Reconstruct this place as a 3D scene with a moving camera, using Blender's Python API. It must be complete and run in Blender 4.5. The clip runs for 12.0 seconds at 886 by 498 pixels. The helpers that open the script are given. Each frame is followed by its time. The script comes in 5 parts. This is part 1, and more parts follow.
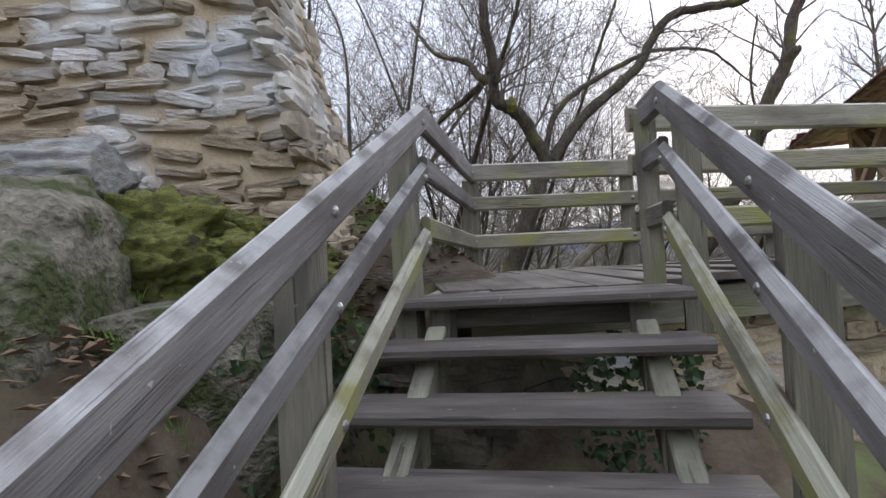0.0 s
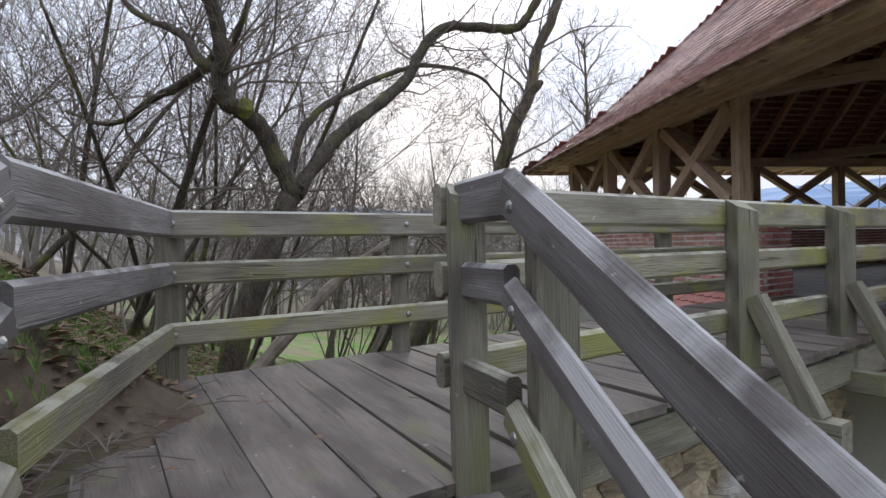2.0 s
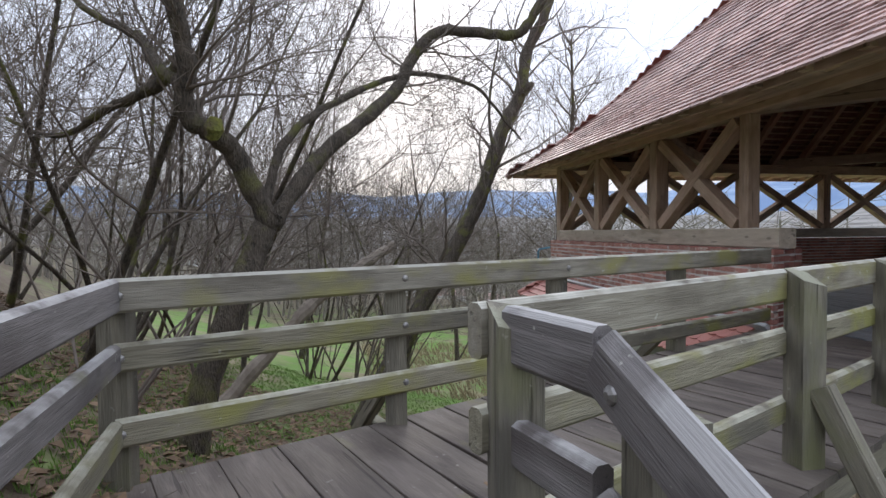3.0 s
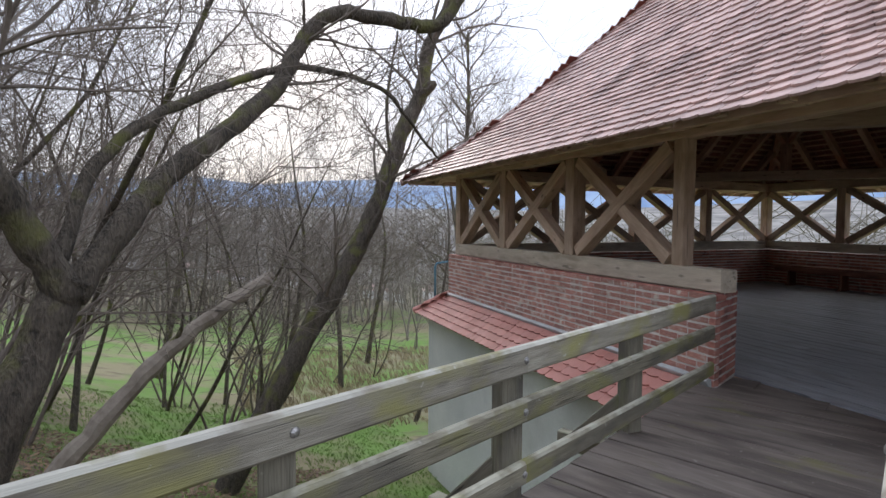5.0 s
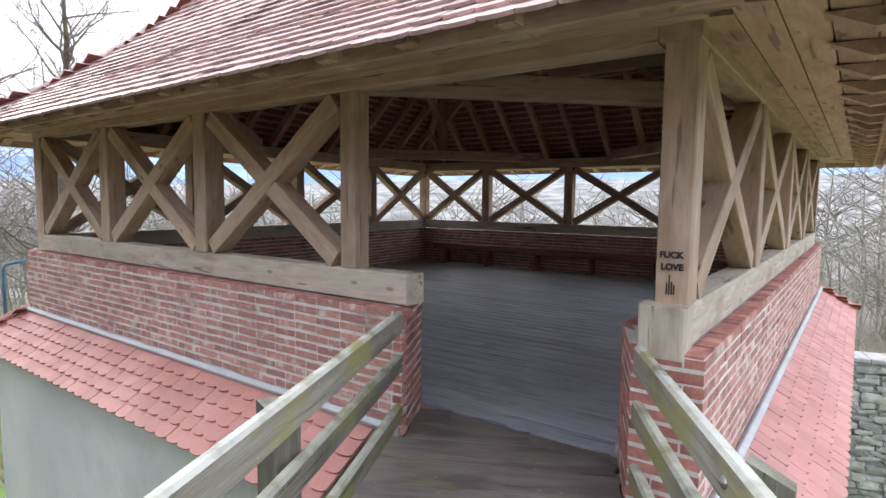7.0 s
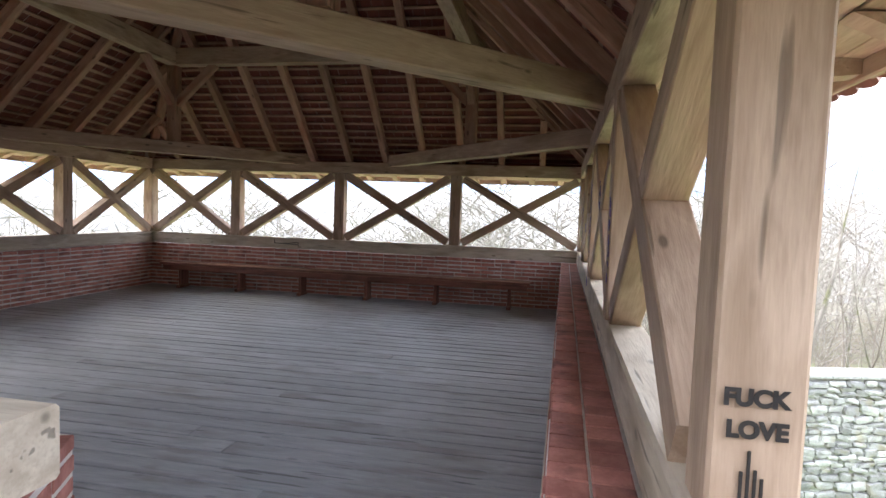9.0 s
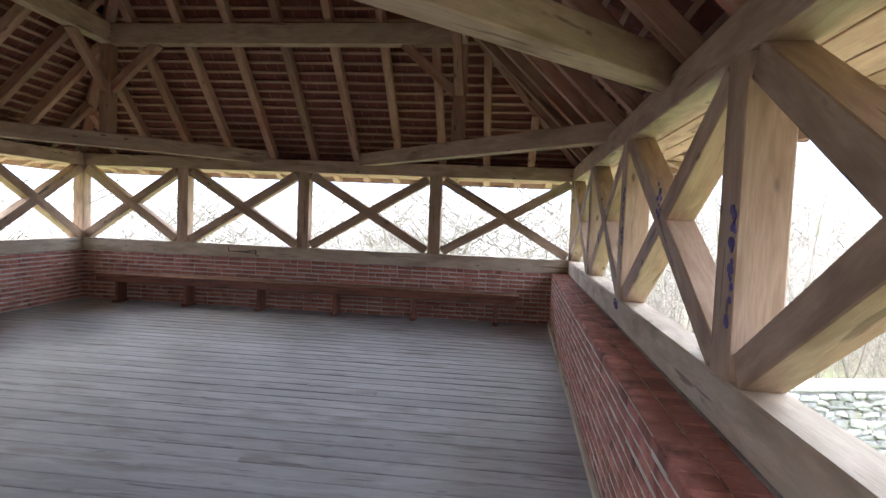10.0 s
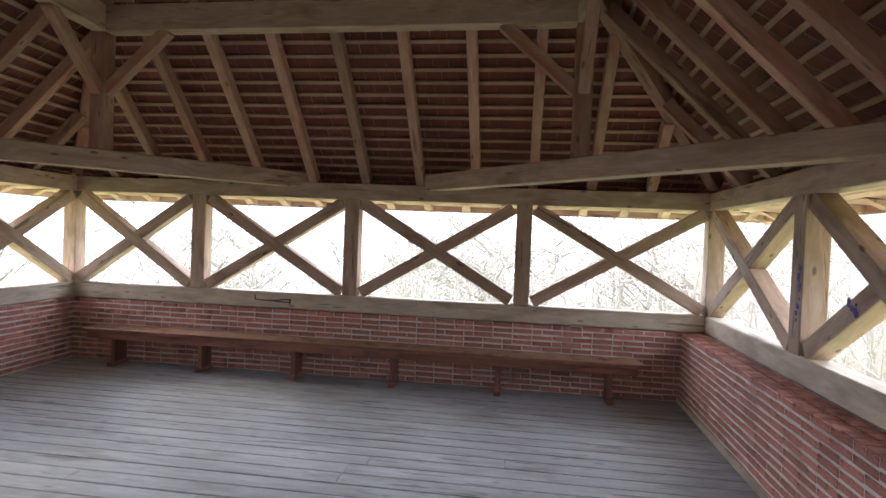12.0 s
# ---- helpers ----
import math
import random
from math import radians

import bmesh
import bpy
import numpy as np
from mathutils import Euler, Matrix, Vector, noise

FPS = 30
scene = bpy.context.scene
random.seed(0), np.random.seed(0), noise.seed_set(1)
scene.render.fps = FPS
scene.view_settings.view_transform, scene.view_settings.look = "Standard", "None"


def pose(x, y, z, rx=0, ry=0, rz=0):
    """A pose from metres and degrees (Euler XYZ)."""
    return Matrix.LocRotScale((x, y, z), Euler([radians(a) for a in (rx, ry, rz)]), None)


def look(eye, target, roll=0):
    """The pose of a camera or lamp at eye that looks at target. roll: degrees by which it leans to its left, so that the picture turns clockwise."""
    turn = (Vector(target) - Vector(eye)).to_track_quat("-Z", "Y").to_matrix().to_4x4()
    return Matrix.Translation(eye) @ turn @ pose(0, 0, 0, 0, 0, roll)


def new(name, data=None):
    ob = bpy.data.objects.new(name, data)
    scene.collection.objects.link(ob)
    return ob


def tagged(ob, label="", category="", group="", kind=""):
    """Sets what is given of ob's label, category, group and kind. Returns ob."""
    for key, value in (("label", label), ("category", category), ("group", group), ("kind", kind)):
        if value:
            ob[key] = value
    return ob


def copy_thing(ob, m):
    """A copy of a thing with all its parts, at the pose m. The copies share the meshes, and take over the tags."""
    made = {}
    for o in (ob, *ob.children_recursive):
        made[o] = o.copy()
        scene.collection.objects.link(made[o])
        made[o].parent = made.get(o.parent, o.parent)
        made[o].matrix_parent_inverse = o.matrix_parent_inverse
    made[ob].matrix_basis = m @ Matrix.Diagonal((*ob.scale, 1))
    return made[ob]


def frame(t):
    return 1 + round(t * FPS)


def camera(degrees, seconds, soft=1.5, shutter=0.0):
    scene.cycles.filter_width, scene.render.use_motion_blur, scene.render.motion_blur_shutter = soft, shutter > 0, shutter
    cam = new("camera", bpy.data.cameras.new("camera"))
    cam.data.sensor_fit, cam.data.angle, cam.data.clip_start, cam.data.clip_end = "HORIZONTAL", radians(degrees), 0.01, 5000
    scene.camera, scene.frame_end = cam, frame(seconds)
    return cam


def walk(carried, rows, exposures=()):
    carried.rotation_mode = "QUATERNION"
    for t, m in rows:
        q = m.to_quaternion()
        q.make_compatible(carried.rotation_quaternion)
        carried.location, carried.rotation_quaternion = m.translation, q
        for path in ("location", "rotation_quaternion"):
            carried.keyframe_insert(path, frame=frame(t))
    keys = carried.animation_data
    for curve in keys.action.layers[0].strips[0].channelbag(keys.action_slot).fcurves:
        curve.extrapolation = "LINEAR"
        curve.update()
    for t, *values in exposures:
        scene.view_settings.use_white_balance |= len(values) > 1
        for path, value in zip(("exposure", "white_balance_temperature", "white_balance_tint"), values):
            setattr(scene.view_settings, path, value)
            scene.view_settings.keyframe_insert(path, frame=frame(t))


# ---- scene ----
cam = camera(77.2, 12.0)
PATH = [
    (0, (-13.107, -5.537, -0.045), (-13.793, -3.66, 0.04), -3.1),
    (0.5, (-13.167, -4.967, 0.144), (-13.561, -3.006, 0.179), -2.1),
    (1, (-13.241, -4.684, 0.356), (-13.404, -2.691, 0.364), -1.8),
    (1.5, (-13.225, -4.405, 0.526), (-13.08, -2.411, 0.519), -1.6),
    (2, (-13.377, -4.095, 0.652), (-13.146, -2.109, 0.64), -1.2),
    (2.5, (-13.419, -3.828, 0.833), (-13.14, -1.848, 0.789), -0.8),
    (2.7, (-13.449, -3.717, 0.946), (-13.152, -1.74, 0.889), -0.7),
    (4.3, (-13.529, -2.704, 1.376), (-13.057, -0.761, 1.313), 0.7),
    (4.5, (-13.535, -2.581, 1.472), (-13.025, -0.649, 1.396), 0.7),
    (5, (-13.399, -2.242, 1.505), (-12.664, -0.384, 1.409), 0.4),
    (5.5, (-13.198, -1.867, 1.564), (-12.187, -0.145, 1.461), 0.1),
    (6, (-12.933, -1.442, 1.592), (-11.656, 0.093, 1.473), 0.4),
    (6.5, (-12.472, -1.14, 1.57), (-10.994, 0.2, 1.428), 0.4),
    (7, (-12.023, -0.78, 1.586), (-10.395, 0.368, 1.413), 0.6),
    (7.5, (-11.559, -0.469, 1.619), (-9.81, 0.486, 1.446), 0.9),
    (7.7, (-11.327, -0.366, 1.634), (-9.547, 0.528, 1.46), 0.8),
    (9.3, (-9.93, 0.43, 1.65), (-7.954, 0.712, 1.526), 2.3),
    (9.5, (-9.72, 0.545, 1.67), (-7.74, 0.798, 1.54), 2.3),
    (10, (-9.241, 0.822, 1.675), (-7.254, 1.029, 1.567), 2.4),
    (10.5, (-8.675, 1.065, 1.715), (-6.688, 1.269, 1.626), 2.3),
    (11, (-8.156, 1.359, 1.729), (-6.167, 1.569, 1.681), 2.4),
    (11.5, (-7.672, 1.664, 1.835), (-5.684, 1.877, 1.785), 2.4),
    (12, (-7.18, 2.029, 1.91), (-5.198, 2.293, 1.869), 2.3),
]
walk(cam, [(t, look(eye, target, roll)) for t, eye, target, roll in PATH],
     exposures=[(0.0, 0.2), (2.5, 0.05), (4.5, 0.05), (5.5, 0.28), (6.0, 0.5), (7.0, 1.1), (7.7, 1.6), (9.3, 2.38), (12.0, 2.88)])

# ---- sky and sun ----
world = bpy.data.worlds.new("world")
scene.world = world
world.use_nodes = True
wn, wl = world.node_tree.nodes, world.node_tree.links
wn.clear()
SUN_EL, SUN_AZ = radians(24), radians(8)
sky = wn.new("ShaderNodeTexSky")
sky.sky_type, sky.sun_disc = "NISHITA", False
sky.sun_elevation, sky.sun_rotation = SUN_EL, SUN_AZ
sky.air_density, sky.dust_density = 1.0, 2.0
tc = wn.new("ShaderNodeTexCoord")
cloud = wn.new("ShaderNodeTexNoise")
cloud.inputs["Scale"].default_value, cloud.inputs["Detail"].default_value = 2.2, 6.0
wl.new(tc.outputs["Generated"], cloud.inputs["Vector"])
ramp = wn.new("ShaderNodeMapRange")
ramp.inputs["From Min"].default_value, ramp.inputs["From Max"].default_value = 0.35, 0.65
ramp.inputs["To Min"].default_value, ramp.inputs["To Max"].default_value = 0.80, 0.98
wl.new(cloud.outputs["Fac"], ramp.inputs["Value"])
mixs = wn.new("ShaderNodeMix")
mixs.data_type = "RGBA"
sepw = wn.new("ShaderNodeSeparateXYZ")
wl.new(tc.outputs["Generated"], sepw.inputs[0])
rise = wn.new("ShaderNodeMapRange")
rise.inputs["From Min"].default_value, rise.inputs["From Max"].default_value = 0.0, 0.9
rise.inputs["To Min"].default_value, rise.inputs["To Max"].default_value = 0.66, 1.55
wl.new(sepw.outputs["Z"], rise.inputs["Value"])
overcast = wn.new("ShaderNodeVectorMath")
overcast.operation = "SCALE"
overcast.inputs[0].default_value = (9.4, 10.1, 12.0)
wl.new(rise.outputs[0], overcast.inputs["Scale"])
wl.new(overcast.outputs[0], mixs.inputs[7])
wl.new(ramp.outputs[0], mixs.inputs[0])
wl.new(sky.outputs[0], mixs.inputs[6])
bg = wn.new("ShaderNodeBackground")
bg.inputs["Strength"].default_value = 0.11
wl.new(mixs.outputs[2], bg.inputs["Color"])
wo = wn.new("ShaderNodeOutputWorld")
wl.new(bg.outputs[0], wo.inputs[0])
sun = new("sun", bpy.data.lights.new("sun", "SUN"))
sun.data.energy, sun.data.angle, sun.data.color = 0.9, radians(16), (1.0, 0.95, 0.88)
sun.matrix_world = look((0, 0, 30), (-30 * math.sin(SUN_AZ), -30 * math.cos(SUN_AZ), 30 - 30 * math.tan(SUN_EL)))


# ---- materials ----
def col(c):
    return (*c, 1.0)


def surface(name, base, second, scale=3.0, rough=0.85, bump=0.3, fine=40.0, stretch=(1, 1, 1), third=None, third_at=0.6,
            vary=0.0, island=0.0, metal=0.0, coarse=0.7, bump_dist=0.01, patches=0.0):
    """Two-scale mottled surface: base and second colour, a third for moss or stains, fine grain as relief."""
    m = bpy.data.materials.new(name)
    m.use_nodes = True
    n, l = m.node_tree.nodes, m.node_tree.links
    b = n["Principled BSDF"]
    b.inputs["Roughness"].default_value, b.inputs["Metallic"].default_value = rough, metal
    geo = n.new("ShaderNodeTexCoord")
    mp = n.new("ShaderNodeMapping")
    mp.inputs["Scale"].default_value = stretch
    l.new(geo.outputs["Object"], mp.inputs["Vector"])
    n1 = n.new("ShaderNodeTexNoise")
    n1.inputs["Scale"].default_value, n1.inputs["Detail"].default_value = scale, 6
    l.new(mp.outputs[0], n1.inputs["Vector"])
    n2 = n.new("ShaderNodeTexNoise")
    n2.inputs["Scale"].default_value, n2.inputs["Detail"].default_value = fine, 5
    l.new(mp.outputs[0], n2.inputs["Vector"])
    add = n.new("ShaderNodeMath")
    add.operation = "MULTIPLY_ADD"
    add.inputs[1].default_value = coarse
    l.new(n1.outputs["Fac"], add.inputs[0])
    sc = n.new("ShaderNodeMath")
    sc.operation = "MULTIPLY"
    sc.inputs[1].default_value = 1 - coarse
    l.new(n2.outputs["Fac"], sc.inputs[0])
    l.new(sc.outputs[0], add.inputs[2])
    mr = n.new("ShaderNodeMapRange")
    mr.inputs["From Min"].default_value, mr.inputs["From Max"].default_value = 0.35, 0.65
    l.new(add.outputs[0], mr.inputs["Value"])
    mx = n.new("ShaderNodeMix")
    mx.data_type = "RGBA"
    mx.inputs[6].default_value, mx.inputs[7].default_value = col(base), col(second)
    l.new(mr.outputs[0], mx.inputs[0])
    out = mx.outputs[2]
    if third:
        n3 = n.new("ShaderNodeTexNoise")
        n3.inputs["Scale"].default_value, n3.inputs["Detail"].default_value = patches or scale * 0.6, 8
        l.new(n.new("ShaderNodeNewGeometry").outputs["Position"] if patches else geo.outputs["Object"], n3.inputs["Vector"])
        m3 = n.new("ShaderNodeMapRange")
        m3.inputs["From Min"].default_value, m3.inputs["From Max"].default_value = third_at - 0.06, third_at + 0.1
        l.new(n3.outputs["Fac"], m3.inputs["Value"])
        x3 = n.new("ShaderNodeMix")
        x3.data_type = "RGBA"
        x3.inputs[7].default_value = col(third)
        l.new(m3.outputs[0], x3.inputs[0])
        l.new(out, x3.inputs[6])
        out = x3.outputs[2]
    if vary or island:
        src = n.new("ShaderNodeObjectInfo").outputs["Random"] if vary else n.new("ShaderNodeNewGeometry").outputs["Random Per Island"]
        amount = vary or island
        rv = n.new("ShaderNodeMapRange")
        rv.inputs["To Min"].default_value, rv.inputs["To Max"].default_value = 1 - amount, 1 + amount
        l.new(src, rv.inputs["Value"])
        hs = n.new("ShaderNodeHueSaturation")
        l.new(rv.outputs[0], hs.inputs["Value"])
        l.new(out, hs.inputs["Color"])
        out = hs.outputs[0]
    l.new(out, b.inputs["Base Color"])
    bp = n.new("ShaderNodeBump")
    bp.inputs["Strength"].default_value, bp.inputs["Distance"].default_value = bump, bump_dist
    l.new(add.outputs[0], bp.inputs["Height"])
    l.new(bp.outputs[0], b.inputs["Normal"])
    return m


def timber(name, dark, light, blotch, blotch_at=0.58, moss=None, moss_at=0.6, crest=None, crest_at=0.52, crack=0.6, knots=0.0, rough=0.8, bump=0.6, vary=0.14, grain=16.0, fleck=0.0):
    """Sawn timber with its grain along local X: streaks, blotches, drying cracks, knots, moss patches and a paler upper
    edge: bleached or lichened, on the bench painted top light.
    """
    m = bpy.data.materials.new(name)
    m.use_nodes = True
    n, l = m.node_tree.nodes, m.node_tree.links
    b = n["Principled BSDF"]
    b.inputs["Roughness"].default_value = rough
    tcd = n.new("ShaderNodeTexCoord")
    info = n.new("ShaderNodeObjectInfo")
    shift = n.new("ShaderNodeVectorMath")
    shift.operation = "MULTIPLY_ADD"
    l.new(info.outputs["Random"], shift.inputs[0])
    shift.inputs[1].default_value = (37.0, 19.0, 53.0)
    l.new(tcd.outputs["Object"], shift.inputs[2])

    def noise_of(scale, stretch, detail=6, bend=0.0):
        mp = n.new("ShaderNodeMapping")
        mp.inputs["Scale"].default_value = stretch
        l.new(shift.outputs[0], mp.inputs["Vector"])
        t = n.new("ShaderNodeTexNoise")
        t.inputs["Scale"].default_value, t.inputs["Detail"].default_value = scale, detail
        t.inputs["Distortion"].default_value = bend
        l.new(mp.outputs[0], t.inputs["Vector"])
        return t.outputs["Fac"]

    def ranged(v, lo, hi, a=0.0, c=1.0):
        r = n.new("ShaderNodeMapRange")
        r.inputs["From Min"].default_value, r.inputs["From Max"].default_value = lo, hi
        r.inputs["To Min"].default_value, r.inputs["To Max"].default_value = a, c
        l.new(v, r.inputs["Value"])
        return r.outputs[0]

    def times(a, c):
        t = n.new("ShaderNodeMath")
        t.operation = "MULTIPLY"
        l.new(a, t.inputs[0])
        if isinstance(c, float):
            t.inputs[1].default_value = c
        else:
            l.new(c, t.inputs[1])
        return t.outputs[0]

    def blend(f, a, c):
        x = n.new("ShaderNodeMix")
        x.data_type = "RGBA"
        l.new(f, x.inputs[0])
        for sock, v in ((x.inputs[6], a), (x.inputs[7], c)):
            if isinstance(v, tuple):
                sock.default_value = col(v)
            else:
                l.new(v, sock)
        return x.outputs[2]

    streak = noise_of(2.2, (1, grain * 0.6, grain * 0.6), 9, 0.8)
    fibre = noise_of(9.0, (1, grain, grain), 6)
    out = blend(ranged(streak, 0.28, 0.72), dark, light)
    out = blend(ranged(fibre, 0.46, 0.70, 0.0, 0.55), out, dark)
    out = blend(ranged(noise_of(1.6, (1, 3.0, 3.0), 8), blotch_at - 0.08, blotch_at + 0.08, 0.0, 0.85), out, blotch)
    line = ranged(noise_of(1.4, (1, grain * 1.3, grain * 1.3), 2), 0.655, 0.69)
    out = blend(times(line, crack), out, tuple(c * 0.18 for c in dark))
    if knots:
        mp = n.new("ShaderNodeMapping")
        mp.inputs["Scale"].default_value = (1.0, 2.4, 2.4)
        l.new(shift.outputs[0], mp.inputs["Vector"])
        vo = n.new("ShaderNodeTexVoronoi")
        vo.inputs["Scale"].default_value = 2.6
        l.new(mp.outputs[0], vo.inputs["Vector"])
        out = blend(times(ranged(vo.outputs["Distance"], 0.13, 0.07), knots), out, tuple(c * 0.3 for c in dark))
    if moss:
        out = blend(ranged(noise_of(2.2, (1, 2.0, 2.0), 9), moss_at - 0.07, moss_at + 0.09), out, moss)
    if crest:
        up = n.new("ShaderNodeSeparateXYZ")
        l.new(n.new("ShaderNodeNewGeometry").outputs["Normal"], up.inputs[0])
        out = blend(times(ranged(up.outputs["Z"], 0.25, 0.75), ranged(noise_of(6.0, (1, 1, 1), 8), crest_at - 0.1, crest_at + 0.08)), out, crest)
    if fleck:
        out = blend(times(ranged(noise_of(26.0, (1, 1, 1), 3), 0.70, 0.74), fleck), out, (0.50, 0.49, 0.43))
    hs = n.new("ShaderNodeHueSaturation")
    l.new(ranged(info.outputs["Random"], 0.0, 1.0, 1 - vary, 1 + vary), hs.inputs["Value"])
    l.new(out, hs.inputs["Color"])
    l.new(hs.outputs[0], b.inputs["Base Color"])
    bp2 = n.new("ShaderNodeBump")
    bp2.inputs["Strength"].default_value, bp2.inputs["Distance"].default_value = bump, 0.008
    hgt = n.new("ShaderNodeMath")
    hgt.operation = "SUBTRACT"
    l.new(fibre, hgt.inputs[0])
    l.new(line, hgt.inputs[1])
    l.new(hgt.outputs[0], bp2.inputs["Height"])
    l.new(bp2.outputs[0], b.inputs["Normal"])
    return m


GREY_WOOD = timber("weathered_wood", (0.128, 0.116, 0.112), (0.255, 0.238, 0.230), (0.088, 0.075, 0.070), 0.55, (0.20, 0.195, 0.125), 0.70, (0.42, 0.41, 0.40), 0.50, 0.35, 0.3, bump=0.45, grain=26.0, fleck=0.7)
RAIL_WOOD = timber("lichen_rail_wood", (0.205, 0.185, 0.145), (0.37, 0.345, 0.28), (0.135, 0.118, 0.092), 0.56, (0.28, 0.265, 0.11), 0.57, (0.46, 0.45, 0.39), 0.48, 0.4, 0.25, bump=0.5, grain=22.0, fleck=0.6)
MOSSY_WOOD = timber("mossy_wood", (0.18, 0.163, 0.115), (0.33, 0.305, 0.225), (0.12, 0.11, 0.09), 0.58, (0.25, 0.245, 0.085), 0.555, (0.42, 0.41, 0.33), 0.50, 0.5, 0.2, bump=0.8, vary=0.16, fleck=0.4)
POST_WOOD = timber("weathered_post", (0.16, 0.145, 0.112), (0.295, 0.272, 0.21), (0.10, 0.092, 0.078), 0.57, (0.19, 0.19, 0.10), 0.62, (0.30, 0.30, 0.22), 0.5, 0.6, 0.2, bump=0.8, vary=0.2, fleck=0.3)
DECK_WOOD = timber("deck_wood", (0.115, 0.096, 0.082), (0.20, 0.170, 0.148), (0.075, 0.06, 0.052), 0.55, (0.16, 0.15, 0.065), 0.68, None, crack=0.5, knots=0.2, rough=0.7, bump=0.4, grain=12.0, fleck=0.35)
TREAD_WOOD = timber("tread_wood", (0.085, 0.073, 0.064), (0.18, 0.158, 0.142), (0.065, 0.053, 0.045), 0.56, (0.15, 0.125, 0.07), 0.66, None, crack=0.5, knots=0.2, rough=0.65, bump=0.4, vary=0.1, grain=12.0, fleck=0.35)
TIMBER = timber("oak_timber", (0.40, 0.28, 0.198), (0.61, 0.462, 0.35), (0.295, 0.20, 0.135), 0.62, crack=0.55, knots=0.8, rough=0.7, bump=0.35, vary=0.15, grain=9.0)
SILL_WOOD = timber("sill_timber", (0.43, 0.365, 0.28), (0.64, 0.57, 0.465), (0.33, 0.265, 0.19), 0.60, crack=0.6, knots=0.6, rough=0.75, bump=0.4, vary=0.08, grain=9.0)
DARK_TIMBER = timber("roof_timber", (0.36, 0.205, 0.145), (0.57, 0.355, 0.265), (0.40, 0.165, 0.11), 0.59, crack=0.5, knots=0.7, rough=0.75, bump=0.35, vary=0.24, grain=9.0)
FLOOR_WOOD = timber("floorboard", (0.27, 0.285, 0.31), (0.41, 0.43, 0.465), (0.21, 0.205, 0.20), 0.61, crack=0.6, knots=0.4, rough=0.45, bump=0.3, vary=0.10, grain=10.0)
# The bench's pale crest paints light onto the top of the seat.
BENCH_WOOD = timber("bench_wood", (0.17, 0.062, 0.042), (0.29, 0.12, 0.082), (0.10, 0.045, 0.03), 0.6, None, crest=(0.36, 0.21, 0.15), crest_at=0.42, crack=0.5, knots=0.4, rough=0.5, bump=0.3, vary=0.1, grain=10.0)
BRICK = surface("brick", (0.33, 0.125, 0.10), (0.52, 0.235, 0.19), 5, 0.85, 0.6, 60, third=(0.19, 0.08, 0.07), third_at=0.60, vary=0.26)
BRICK_REST = surface("brick_rest", (0.33, 0.125, 0.10), (0.52, 0.235, 0.19), 9, 0.85, 0.6, 60, third=(0.19, 0.08, 0.07), third_at=0.60, island=0.26)
# Outer bricks: mortar smears, plus glare painted in as a paler brick colour.
SMEARED_BRICK = surface("smeared_brick", (0.38, 0.17, 0.138), (0.55, 0.295, 0.245), 9, 0.85, 0.7, 60, third=(0.60, 0.53, 0.47), third_at=0.60, island=0.22, patches=9.0)
SMEARED_UNIT = surface("smeared_brick_unit", (0.38, 0.17, 0.138), (0.55, 0.295, 0.245), 5, 0.85, 0.7, 60, third=(0.60, 0.53, 0.47), third_at=0.60, vary=0.22, patches=9.0)
MORTAR = surface("mortar", (0.54, 0.50, 0.46), (0.76, 0.72, 0.68), 4, 0.9, 0.6, 50, third=(0.40, 0.35, 0.31), third_at=0.6, bump_dist=0.015)
TILE = surface("roof_tile", (0.41, 0.265, 0.232), (0.55, 0.39, 0.352), 2, 0.5, 0.4, 50, third=(0.26, 0.165, 0.145), third_at=0.60, vary=0.24)
TILE_REST = surface("roof_tile_rest", (0.41, 0.265, 0.232), (0.55, 0.39, 0.352), 2, 0.5, 0.4, 50, third=(0.26, 0.165, 0.145), third_at=0.60, island=0.24)
SKIRT_TILE = surface("skirt_tile", (0.50, 0.215, 0.18), (0.58, 0.29, 0.25), 2, 0.65, 0.3, 50, island=0.10)
PLASTER = surface("plaster", (0.60, 0.61, 0.59), (0.76, 0.76, 0.73), 0.8, 0.9, 0.4, 30, third=(0.44, 0.44, 0.41), third_at=0.6)
ZINC = surface("flashing", (0.42, 0.44, 0.45), (0.55, 0.57, 0.58), 3, 0.5, 0.1, 30)
STONE = surface("rubble_stone", (0.29, 0.225, 0.15), (0.52, 0.425, 0.305), 4, 0.9, 1.0, 22, third=(0.80, 0.81, 0.83), third_at=0.55, vary=0.30, bump_dist=0.04, patches=1.1)
STONE_REST = surface("rubble_stone_rest", (0.25, 0.205, 0.15), (0.47, 0.40, 0.31), 5, 0.9, 1.0, 30, third=(0.64, 0.63, 0.60), third_at=0.59, island=0.34, bump_dist=0.03, patches=1.1)
GREY_STONE = surface("grey_stone", (0.23, 0.225, 0.215), (0.42, 0.41, 0.39), 6, 0.9, 0.9, 30, third=(0.30, 0.27, 0.21), third_at=0.6, island=0.32, bump_dist=0.03)
EARTH_MORTAR = surface("lime_mortar", (0.44, 0.34, 0.23), (0.58, 0.48, 0.34), 3, 0.95, 0.9, 40, third=(0.74, 0.745, 0.75), third_at=0.57, bump_dist=0.03, patches=1.1)
BOULDER = surface("boulder", (0.10, 0.09, 0.068), (0.30, 0.27, 0.205), 6.0, 0.95, 1.0, 20, third=(0.06, 0.072, 0.022), third_at=0.50, bump_dist=0.10, coarse=0.5)
